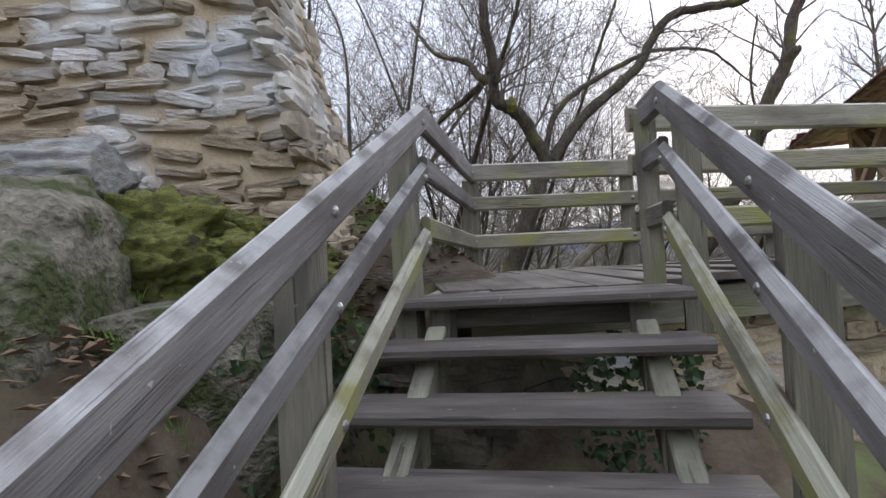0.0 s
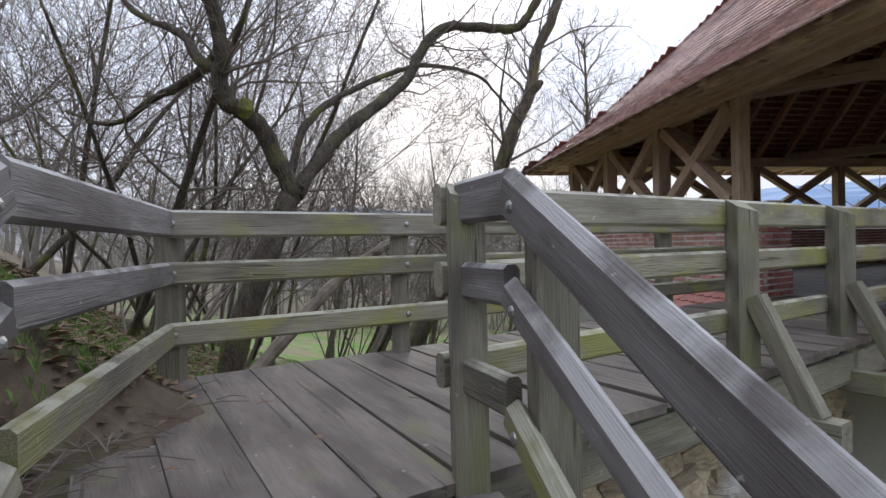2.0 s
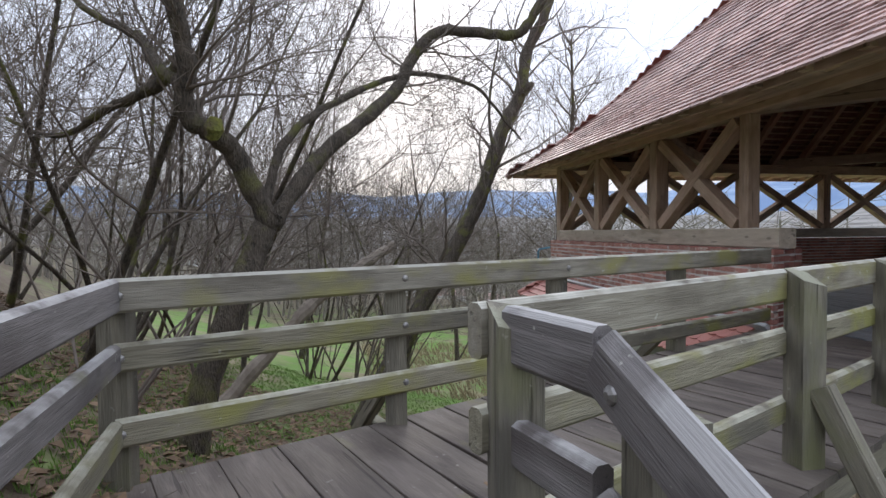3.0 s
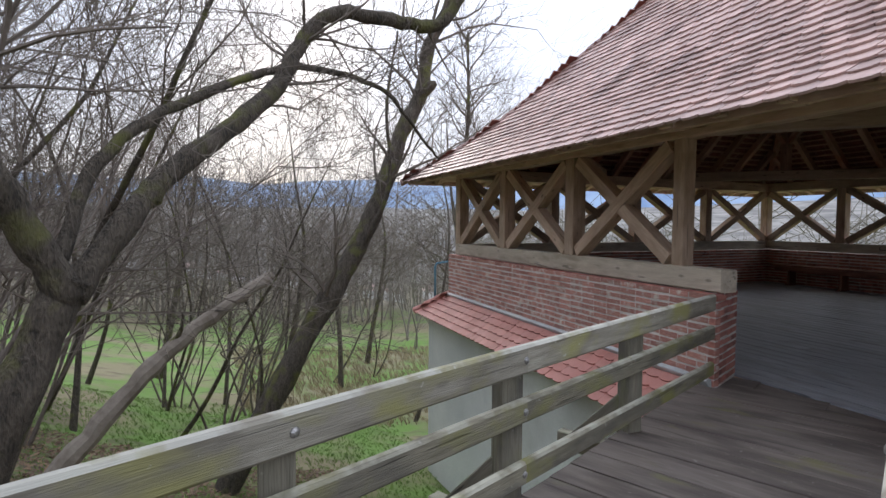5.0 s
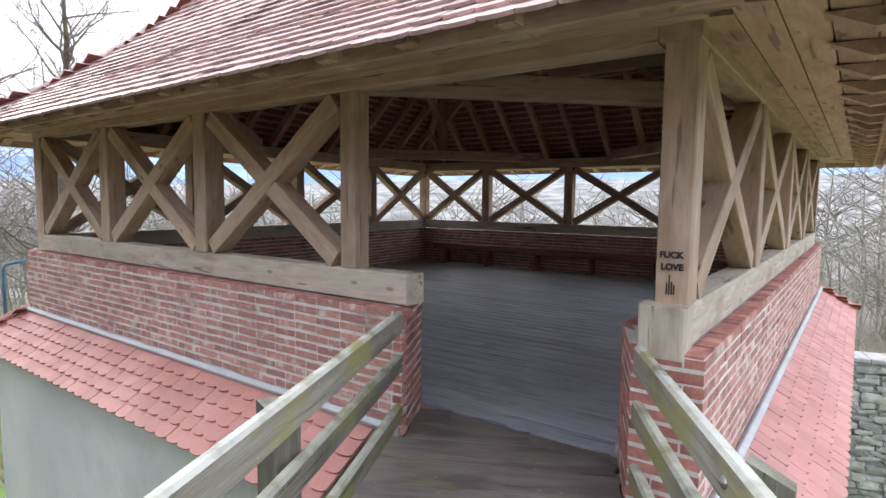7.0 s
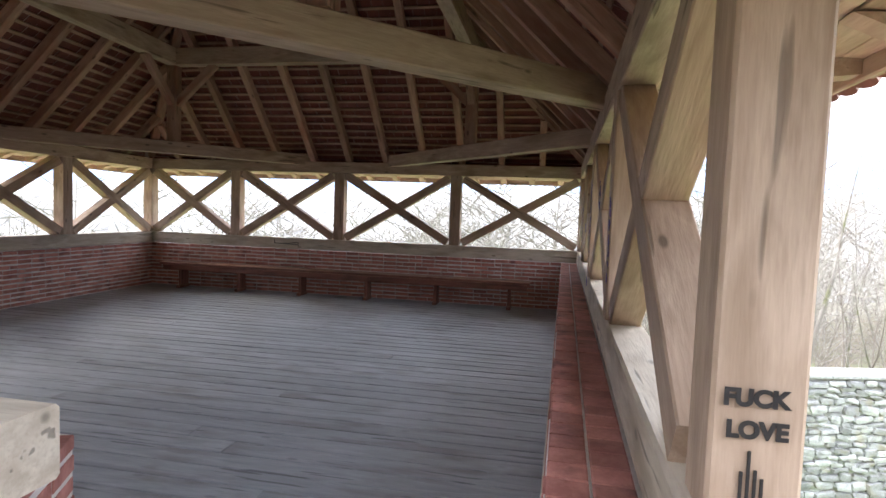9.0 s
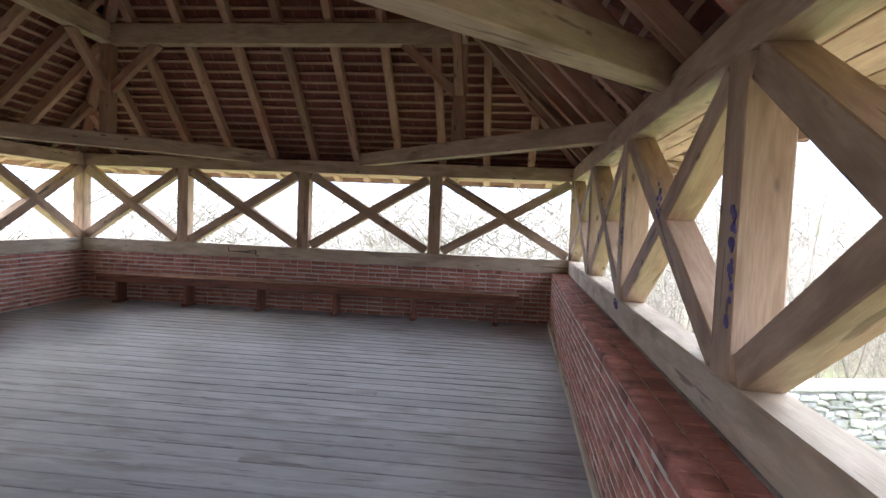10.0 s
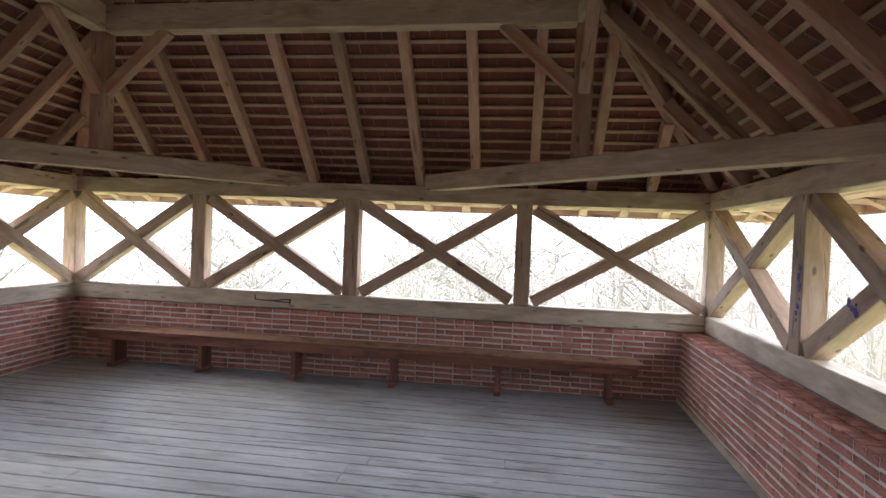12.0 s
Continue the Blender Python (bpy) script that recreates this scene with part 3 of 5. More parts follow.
def roof_tiles(i, single):
    rng = random.Random(40 + i)
    rest = Mesh()
    for r, s in enumerate(tile_rows()):
        a, b, e, down, nrm = slope_frame(i, s)
        ln = (b - a).length
        x = 0.091 * (r % 2) - ((a - Vector(EAVES[i])).dot(e.xy) % 0.182) + 0.02
        while x < ln - 0.03:
            p = Vector((a.x, a.y, roof_z(s))) + e * x + down * rng.uniform(-0.006, 0.006)
            w = 0.97 + 0.04 * rng.random()
            m = Matrix(((e.x * w, down.x, nrm.x, p.x), (e.y * w, down.y, nrm.y, p.y), (e.z * w, down.z, nrm.z, p.z), (0, 0, 0, 1)))
            m = m @ pose(0, 0, rng.uniform(0, 0.004), rng.uniform(-1, 1), rng.uniform(-1.2, 1.2), rng.uniform(-0.8, 0.8))
            if single and r < 9 and p.y < 4.6:
                piece("tile", tile_me, m, roof)
            else:
                rest.add([m @ Vector(q) for q in T_PTS], T_FACES)
            x += 0.182
    ob = part("tiles", rest, TILE_REST, roof, "weathered red clay tiles")
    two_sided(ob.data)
    ob["kind"] = "stuff"


for i in range(4):
    roof_tiles(i, i == 3)


def battens(i):
    m = Mesh()
    for r, s in enumerate(tile_rows()):
        if s < 0.55:
            continue
        a, b, e, down, nrm = slope_frame(i, s)
        up = tuple(nrm)
        o = -down * 0.05 - nrm * 0.004
        p, q = Vector((a.x, a.y, roof_z(s))) + o + e * 0.05, Vector((b.x, b.y, roof_z(s))) + o - e * 0.05
        if (q - p).length > 0.1:
            m.beam(p, q, 0.045, 0.03, up, c=0.003)
    ob = part("batten", m, BATTEN_WOOD, roof, "thin roof battens")
    ob["kind"] = "stuff"


for i in range(4):
    battens(i)

# rafters, hips, purlins and the corner ties that carry them
for i in range(4):
    a, b, e, down, nrm = slope_frame(i, 0.0)
    ln = (b - a).length
    inw = Vector((-e.y, e.x, 0))
    for j in range(1, int((ln - 0.335) / 0.735) + 1):
        x = 0.335 + 0.735 * j
        top = min(x, ln - x, S_TOP) - 0.12
        if top < 1.2:
            continue
        drop = 0.185

        def rp(s):
            q = Vector((a.x, a.y, 0)) + e * x + inw * s
            return (q.x, q.y, roof_z(2.0) + 1.0 * (s - 2.0) - drop)
        part("rafter", Mesh().beam(rp(0.98), rp(top), 0.115, 0.14, tuple(nrm)), DARK_TIMBER, pavilion)
    for j in range(0, int(ln / 0.55)):
        x = 0.35 + 0.55 * j
        o = Vector((a.x, a.y, 0)) + e * x
        prof = ((0.04, 2.372), (0.04, 2.315), (0.24, 2.300), (0.42, 2.384))
        tail = [o + e * sx + inw * q + Vector((0, 0, z)) for sx in (-0.055, 0.055) for q, z in prof]
        part("rafter_tail", Mesh().add(tail, [(3, 2, 1, 0), (4, 5, 6, 7)] + [(k, (k + 1) % 4, 4 + (k + 1) % 4, 4 + k) for k in range(4)]), TIMBER, pavilion)
    pa, pb = roof_row(i, 0.165)
    part("soffit_board", Mesh().beam((*pa, 2.387), (*pb, 2.387), 0.112, 0.022, (inw.x * -0.1, inw.y * -0.1, 1), c=0.004), TIMBER, pavilion)
    for j in range(4):
        s0 = 0.22 + 0.178 * j
        pa, pb = roof_row(i, s0 + 0.09)
        z = 2.375 + 0.10 * (s0 / 0.9)
        part("soffit_board", Mesh().beam((*(pa + (pb - pa) * 0.002), z), (*(pb - (pb - pa) * 0.002), z), 0.171, 0.024, (inw.x * -0.1, inw.y * -0.1, 1), c=0.004), TIMBER, pavilion)
    pa, pb = roof_row(i, 0.12)
    part("fascia", Mesh().beam((*pa, Z_EAVE + 0.055), (*pb, Z_EAVE + 0.055), 0.03, 0.09), TIMBER, pavilion)

LEGS = ((3.42, 3.42), (3.62, 3.62), (3.42, 3.42), (3.5, 3.5))
corners = []
for i in range(4):
    c = Vector(offset(PLAN, -0.1)[i])
    d1 = (Vector(PLAN[(i + 1) % 4]) - Vector(PLAN[i])).normalized()
    d0 = (Vector(PLAN[i - 1]) - Vector(PLAN[i])).normalized()
    p, q = c + d1 * LEGS[i][0], c + d0 * LEGS[i][1]
    ext = (q - p).normalized() * 0.12
    part("corner_tie", Mesh().beam((*(p - ext), PLATE_HI + 0.035), (*(q + ext), PLATE_HI + 0.035), 0.19, 0.205), TIMBER, pavilion, "diagonal corner tie beam")
    corners.append((p + q) / 2)
PUR_LO, PUR_HI = 3.99, 4.27
for i in range(4):
    c, nx = corners[i], corners[(i + 1) % 4]
    ang = math.atan2((nx - c).y, (nx - c).x)
    post(c.x, c.y, ang, "", PLATE_HI + 0.14, PUR_LO, 0.17, DARK_TIMBER)
    part("purlin", Mesh().beam((*c, (PUR_LO + PUR_HI) / 2 + 0.003 * i), (*nx, (PUR_LO + PUR_HI) / 2 + 0.003 * i), 0.17, PUR_HI - PUR_LO), TIMBER, pavilion)
    for other in (nx, corners[i - 1]):
        d = (other - c).normalized()
        p0, p1 = c + d * 0.06, c + d * 0.78
        part("brace", Mesh().beam((*p0, 3.36), (*p1, PUR_LO + 0.02), 0.11, 0.12, (0, 0, 1)), DARK_TIMBER, pavilion)
    eav, top = Vector(EAVES[i]), Vector(offset(EAVES, -S_TOP)[i])
    base = eav + (top - eav) * (1.0 / S_TOP)
    part("hip_rafter", Mesh().beam((*base, roof_z(1.0) - 0.26), (*top, roof_z(S_TOP) - 0.22), 0.14, 0.2), DARK_TIMBER, pavilion)
    # round hip tiles along the outside of the hip
    s = 0.0
    hip_t = Mesh()
    while s < S_TOP:
        k0, k1 = eav + (top - eav) * (s / S_TOP), eav + (top - eav) * (min(s + 0.26, S_TOP) / S_TOP)
        hip_t.tube([(*k0, roof_z(s) + 0.05), (*k1, roof_z(s + 0.26) + 0.035)], [0.074, 0.066], 8)
        s += 0.23
    ob = part("hip_tiles", hip_t, TILE_REST, roof, "row of round clay hip tiles")
    ob["kind"] = "stuff"

# ---- tiled skirt roof, flashing and the plastered tower below ----
tower = thing("tower", "plastered round-cornered stone tower under the pavilion with a tiled skirt", "tower")
SK0, SK1 = offset(PLAN, 0.13), offset(PLAN, 0.66)
Z_SK0, Z_SK1 = 0.0, -0.40
for i in range(4):
    p, q = Vector(SK0[i]), Vector(SK0[(i + 1) % 4])
    d = (q - p).normalized()
    if i == 3:
        q = Vector((DOOR_L[0] - 0.03, DOOR_L[1] + 0.02))
    part("flashing", Mesh().beam((*p, Z_SK0 + 0.045), (*q, Z_SK0 + 0.045), 0.05, 0.085, (d.y, -d.x, 1.2)), ZINC, tower, "grey mortar flashing")
    rest = Mesh()
    rng = random.Random(70 + i)
    rows = 5
    for r in range(rows):
        f = (r + 1) / rows
        a, b = Vector(SK0[i]).lerp(Vector(SK1[i]), f), Vector(SK0[(i + 1) % 4]).lerp(Vector(SK1[(i + 1) % 4]), f)
        e2 = (b - a).normalized()
        e = Vector((e2.x, e2.y, 0))
        out = Vector((e.y, -e.x, 0))
        down = (out * 0.53 + Vector((0, 0, Z_SK1 - Z_SK0))).normalized()
        nrm = e.cross(-down).normalized()
        z = Z_SK0 + (Z_SK1 - Z_SK0) * f
        x, ln = 0.09 * (r % 2), (b - a).length
        while x < ln:
            if i == 3 and -0.35 < (a + e2 * x).y < 1.72:
                x += 0.176
                continue
            pt = Vector((a.x, a.y, z)) + e * x
            m = Matrix(((e.x * 0.99, down.x * 0.75, nrm.x, pt.x), (e.y * 0.99, down.y * 0.75, nrm.y, pt.y), (0, down.z * 0.75, nrm.z, pt.z), (0, 0, 0, 1)))
            m = m @ pose(0, 0, -0.02 + rng.uniform(0, 0.004), rng.uniform(-1, 1), rng.uniform(-1, 1), rng.uniform(-1, 1))
            rest.add([m @ Vector(t) for t in T_PTS], T_FACES)
            x += 0.176
    ob = part("skirt_tiles", rest, SKIRT_TILE, tower, "pinkish red clay skirt tiles")
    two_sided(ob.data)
    ob["kind"] = "stuff"
    hip_t = Mesh()
    for k in range(3):
        p0, p1 = lerp((*SK1[i], Z_SK1), (*SK0[i], Z_SK0), k / 3), lerp((*SK1[i], Z_SK1), (*SK0[i], Z_SK0), (k + 1.1) / 3)
        hip_t.tube([Vector(p0) + Vector((0, 0, 0.05)), Vector(p1) + Vector((0, 0, 0.04))], [0.075, 0.06], 8)
    part("skirt_hip", hip_t, SKIRT_TILE, tower)
deckp = offset(PLAN, 0.60)
part("skirt_base", Mesh().prism(offset(PLAN, 0.12), -0.55, -0.10), MORTAR, tower)
part("tower_wall", Mesh().prism(offset(PLAN, 0.42), -9.0, Z_SK1 + 0.06), PLASTER, tower, "pale grey plastered tower wall")

# ---- floor ----
floor = part("floor", Mesh().prism([(-8.6, 0.0), (-0.0, -0.1), (0.0, 8.3), (-8.6, 7.95)], -0.3, -0.032), DARK_TIMBER)
tagged(floor, "worn grey floorboards of the pavilion", "floor", kind="structure")
rng = random.Random(5)
x, j = -8.615, 0
for k in range(3):
    tx = -9.28 + 0.215 * k
    part("threshold_plank", Mesh().beam((tx + 0.11, 0.06 + 0.35 * (tx + 9.28), -0.034), (tx + 0.11, 1.46 + 0.42 * (tx + 9.28), -0.034), 0.21, 0.044, c=0.003), DECK_WOOD, floor)
while x < -0.06:
    w = 0.19
    y0 = 0.24 - 0.031 * (x + 8.66) + 0.004
    y1 = 7.92 + 0.0415 * (x + 8.6) - 0.004
    if x < -8.62:
        y0, y1 = 0.06 + 0.35 * (x + 9.2), 1.53 + 0.49 * (x + 9.2)
    cut = y0 + (y1 - y0) * rng.uniform(0.2, 0.8) if x > -8.5 else y1
    for a, b in ((y0, cut - 0.002), (cut + 0.002, y1)):
        if b - a > 0.05:
            part("floorboard", Mesh().beam((x + w / 2, a, -0.016 + rng.uniform(-0.002, 0.002)), (x + w / 2, b, -0.016), w - 0.011, 0.03, c=0.005), FLOOR_WOOD, floor)
    x += w
crack = Mesh()
for p, q in (((-0.003, 5.55, 1.03), (-0.003, 5.55, 0.965)), ((-0.003, 5.55, 0.965), (-0.003, 5.05, 0.945)), ((-0.003, 5.05, 0.99), (-0.003, 5.05, 0.92)), ((-0.003, 5.32, 0.957), (-0.003, 5.05, 0.99))):
    crack.beam(p, q, 0.014, 0.012, (1, 0, 0), c=0.001)
part("scarf_joint", crack, INK, pavilion, "dark open scarf joint in the sill")
part("skirting", Mesh().beam((-8.6, 0.262, 0.03), (-0.04, -0.008, 0.03), 0.03, 0.06, c=0.004), SILL_WOOD, floor)

# ---- bench along the east wall ----
bench = thing("bench", "long reddish-brown wooden plank bench along the brick wall", "bench", (-0.3, 4.3, 0))
BX = -0.26 - bench.location.x
part("seat", Mesh().beam((BX, 0.5 - 4.3, 0.488), (BX, 7.78 - 4.3, 0.488), 0.36, 0.045), BENCH_WOOD, bench)
part("apron", Mesh().beam((BX - 0.13, 0.55 - 4.3, 0.414), (BX - 0.13, 7.73 - 4.3, 0.414), 0.03, 0.10), BENCH_WOOD, bench)
for y in (0.86, 2.2, 3.52, 4.83, 6.12, 7.38):
    leg = part("leg", Mesh().beam((BX + 0.02, y - 4.3, 0.002), (BX + 0.02, y - 4.3, 0.464), 0.24, 0.06, (0, 1, 0)), BENCH_WOOD, bench)
    part("foot", Mesh().beam((BX - 0.16, y - 4.3, 0.03), (BX + 0.16, y - 4.3, 0.03), 0.075, 0.055), BENCH_WOOD, leg)

# ---- footbridge, landing and stair ----
O2, E2, W2 = Vector((-14.485, -0.955)), Vector((0.9025, 0.4308)), Vector((0.4308, -0.9025))


def bp(e, w, z):
    v = O2 + E2 * e + W2 * w
    return (v.x, v.y, z)


def deck_z(e):
    return -0.07 + 0.07 * smooth01(0.6, 5.0, e)


bridge = thing("footbridge", "weathered plank footbridge and landing", "footbridge")
rng = random.Random(11)
e = -0.44
while e < 6.46:
    w = rng.choice((0.24, 0.28, 0.30))
    mid = e + w / 2
    lo = -0.13 if mid > 0 else -0.13 - mid * 3.28
    hi = 1.60 + 0.20 * min(mid, 0.7) if mid < 0.72 else 1.74 - 0.05 * max(0, mid - 2.8)
    if mid > 5.1:
        lo, hi = 0.05 if mid > 5.75 else -0.13, 1.385
    if mid > 5.7:
        hi = min(hi, (5.85 - 0.9025 * (mid + w / 2)) / 0.4308)
    if hi - lo < 0.1:
        break
    z = deck_z(mid) - 0.022 + rng.uniform(-0.003, 0.003)
    tip = 0.055 * smooth01(2.0, 0.5, mid)
    part("plank", Mesh().beam(bp(mid, lo, z - tip * lo), bp(mid, hi, z - tip * hi), w - 0.004, 0.044, c=0.003), DECK_WOOD, bridge)
    e += w
for w in (0.05, 0.8, 1.55):
    part("girder", Mesh().beam(bp(-0.3 if w > 0.1 else 0.0, w, -0.23 - 0.08 * w), bp(5.3, w, -0.175), 0.16, 0.2), POST_WOOD, bridge)
SD = Vector((0.146, -0.989))
ND = Vector((0.989, 0.146))
NOSE = Vector((-13.62, -2.97))
for k, off in enumerate((0.15, 0.45)):
    c = NOSE - SD * off
    part("plank", Mesh().beam((*(c - ND * 0.74), -0.196), (*(c + ND * 0.72), -0.196), 0.294, 0.055, c=0.014), TREAD_WOOD, bridge)


part("plank", Mesh().beam((-14.14, -2.50, -0.19), (-14.40, -0.98, -0.125), 0.36, 0.044, c=0.004), MOSSY_WOOD, bridge, "mossy edge plank")


def bolt(pos, nrm, parent):
    p, n = Vector(pos), Vector(nrm).normalized()
    m = Mesh().tube([p, p + n * 0.006, p + n * 0.012], [0.020, 0.018, 0.008], 8)
    part("bolt", m, STEEL, parent, "zinc coach bolt")


def post_part(fence, poly, z0, z1):
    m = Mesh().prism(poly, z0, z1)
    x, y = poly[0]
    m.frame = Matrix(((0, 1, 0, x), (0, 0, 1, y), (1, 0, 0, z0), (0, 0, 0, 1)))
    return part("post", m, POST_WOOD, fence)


RAILS = ((0.80, 0.150), (0.53, 0.125), (0.20, 0.125))


def rail_run(fence, pts, posts, out, mats=(RAIL_WOOD, MOSSY_WOOD, MOSSY_WOOD), low=0.0, zs=RAILS):
    """Three boards along pts (plan points with deck heights), posts on the outer side."""
    for (z, h), mat in zip(zs, mats):
        for (a, za), (b, zb) in zip(pts, pts[1:]):
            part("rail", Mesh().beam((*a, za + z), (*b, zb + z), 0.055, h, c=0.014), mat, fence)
    for p, zb in posts:
        o = Vector(p) + Vector(out) * 0.092
        pm = post_part(fence, [tuple(o + Vector(q)) for q in ((-0.06, -0.06), (0.06, -0.06), (0.06, 0.06), (-0.06, 0.06))], zb - 0.28, [zb + 0.83 - low, zb + 0.80 - low, zb + 0.86 - low, zb + 0.88 - low])
        for z, h in zs:
            inn = Vector(p) - Vector(out) * 0.0275
            bolt((inn.x, inn.y, zb + z), (-out[0], -out[1], 0), pm)


OUT_L = tuple(-W2)
fence_l = thing("railing", "weathered three-board wooden railing green with algae", "railing", group="railings of the bridge")
P = lambda e, w: tuple(O2 + E2 * e + W2 * w)
rail_run(fence_l, [(P(-0.02, 0), 0.0), (P(2.80, 0), 0.0), (P(5.72, 0.03), 0.0)],
         [(P(e, 0), 0.0) for e in (0.0, 1.427, 2.785, 4.294)], OUT_L, low=0.08)
for e in (1.427, 2.785, 4.294):
    part("strut", Mesh().beam(bp(e, -0.62, -0.28), bp(e, -0.14, 0.22), 0.07, 0.09), POST_WOOD, fence_l)
    part("outrigger", Mesh().beam(bp(e + 0.1, -0.72, -0.26), bp(e + 0.1, 0.4, -0.26), 0.1, 0.14), POST_WOOD, fence_l)

OUT_R = tuple(W2)
fence_r = thing("railing", "grey weathered railing with knee-braced posts", "railing", group="railings of the bridge")
rail_run(fence_r, [(P(0.70, 1.6), 0.0), (P(5.15, 1.42), 0.0)], [(P(0.76, 1.6), 0.0), (P(2.64, 1.52), 0.0), (P(3.92, 1.47), 0.0)], OUT_R)
for e, w in ((2.64, 1.52), (3.92, 1.47)):
    part("knee_brace", Mesh().beam(bp(e, w + 0.16, 0.34), bp(e, w + 0.46, -0.24), 0.09, 0.10), POST_WOOD, fence_r)
    part("outrigger", Mesh().beam(bp(e + 0.005, w - 0.5, -0.30), bp(e + 0.005, w + 0.58, -0.30), 0.11, 0.15), POST_WOOD, fence_r)

NL, NW = Vector((-14.217, -2.755)), Vector((-12.99, -2.50))
fence_s = thing("railing", "grey railing at the side of the landing", "railing", group="railings of the bridge")
rail_run(fence_s, [(tuple(O2 + Vector((-0.01, -0.03))), 0.0), (tuple(NL), 0.0)], [], (-1, 0), mats=(GREY_WOOD, GREY_WOOD, MOSSY_WOOD))
fence_t = thing("railing", "short return railing between two posts at the stair head", "railing", group="railings of the bridge")
NW2 = Vector(P(0.76, 1.6))
NW3 = NW.lerp(NW2, 0.78)
rail_run(fence_t, [(tuple(NW3), 0.0), (tuple(NW), 0.0)], [], (1, 0), mats=(GREY_WOOD, GREY_WOOD, MOSSY_WOOD))

SLOPE = -0.478


def stair_rail(top, out, label):
    fence = thing("stair_railing", label, "railing", group="railings of the stair")
    for (z, h), mat in zip(((0.80, 0.158), (0.505, 0.115), (0.15, 0.115)), (GREY_WOOD, GREY_WOOD, MOSSY_WOOD)):
        b = top + SD * 3.9
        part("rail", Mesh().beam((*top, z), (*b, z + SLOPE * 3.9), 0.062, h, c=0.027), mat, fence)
    for k, s in enumerate((0.07, 1.32, 2.62, 3.8)):
        p = top + SD * s + out * 0.092
        zb = SLOPE * s
        pm = post_part(fence, [tuple(p + Vector(q)) for q in ((-0.06, -0.06), (0.06, -0.06), (0.06, 0.06), (-0.06, 0.06))], zb - (0.36 if k == 0 else 0.55), zb + 0.74)
        for z in (0.80, 0.505, 0.15):
            q = top + SD * s - out * 0.03
            bolt((q.x, q.y, zb + z - 0.01), tuple(-out) + (0,), pm)


stair_rail(NW, ND, "grey stair railing of three sloping boards")
stair_rail(NL, -ND, "grey stair railing of three sloping boards, mossy below")

stair = thing("stair", "open wooden stair of thick dark treads", "stair")
for k in range(1, 9):
    c = NOSE + SD * (0.345 * k) - SD * 0.171
    part("tread", Mesh().beam((*(c - ND * 0.70), -0.1975 - 0.185 * k), (*(c + ND * 0.70), -0.1975 - 0.185 * k), 0.343, 0.055, c=0.015), TREAD_WOOD, stair)
for sx in (-0.46, 0.5):
    a = NOSE + ND * sx - SD * 0.05
    b = a + SD * 2.75
    part("stringer", Mesh().beam((*a, -0.39), (*b, -0.39 - 0.536 * 2.75), 0.09, 0.2), POST_WOOD, stair)
    for k in range(0, 8):
        c = NOSE + ND * sx + SD * (0.345 * k) - SD * 0.17
        part("bracket", Mesh().beam((*c, -0.42 - 0.185 * k), (*c, -0.226 - 0.185 * k), 0.10, 0.12, (0, 1, 0)), POST_WOOD, stair)
a = NOSE - SD * 0.24
part("riser_board", Mesh().beam((*(a - ND * 0.5), -0.285), (*(a + ND * 0.5), -0.285), 0.05, 0.10), TREAD_WOOD, stair)

# ---- trees ----
def spline(pts, n):
    """A smooth line through control points."""
    pts = [Vector(p) for p in pts]
    out = []
    for i in range(len(pts) - 1):
        p0, p1, p2, p3 = pts[max(i - 1, 0)], pts[i], pts[i + 1], pts[min(i + 2, len(pts) - 1)]
        for k in range(n):
            t = k / n
            out.append(0.5 * ((2 * p1) + (p2 - p0) * t + (2 * p0 - 5 * p1 + 4 * p2 - p3) * t * t + (3 * p1 - p0 - 3 * p2 + p3) * t ** 3))
    return out + [pts[-1]]


def grow(mesh, rng, start, way, length, radius, level, kinds, sides):
    """A branch that wanders, thins and forks into smaller ones."""
    segs, spread, kids = kinds[level]
    pts, rad, d = [Vector(start)], [radius], Vector(way).normalized()
    step = length / segs
    for k in range(segs):
        d = (d + Vector((rng.gauss(0, 0.22), rng.gauss(0, 0.22), rng.gauss(0.04, 0.16)))).normalized()
        pts.append(pts[-1] + d * step)
        rad.append(max(radius * (1 - 0.8 * (k + 1) / segs), 0.0026))
    mesh.tube(pts, rad, sides[level])
    if level + 1 < len(kinds):
        for k in range(kids):
            f = 0.25 + 0.75 * (k + rng.random()) / kids
            j = min(int(f * segs), segs - 1)
            p = pts[j].lerp(pts[j + 1], f * segs - j)
            axis = (pts[j + 1] - pts[j]).normalized()
            a = rng.uniform(0, 2 * math.pi)
            sidev = axis.orthogonal().normalized()
            sidev = Matrix.Rotation(a, 3, axis) @ sidev
            nd = axis * rng.uniform(0.5, 1.0) + sidev * spread + Vector((0, 0, 0.25))
            grow(mesh, rng, p, nd, length * rng.uniform(0.35, 0.6), max(rad[j] * 0.55, 0.0028), level + 1, kinds, sides)


def fringe(mesh, rng, line, radii, count, length, kinds, sides, share=0.4):
    """Side branches along a limb."""
    for k in range(count):
        j = rng.randrange(len(line) // 4, len(line) - 1)
        axis = (line[j + 1] - line[j]).normalized()
        sidev = Matrix.Rotation(rng.uniform(0, 6.28), 3, axis) @ axis.orthogonal().normalized()
        grow(mesh, rng, line[j], axis * 0.5 + sidev * 0.9 + Vector((0, 0, 0.3)), length * rng.uniform(0.5, 1.2), max(radii[j] * share, 0.007), 0, kinds, sides)


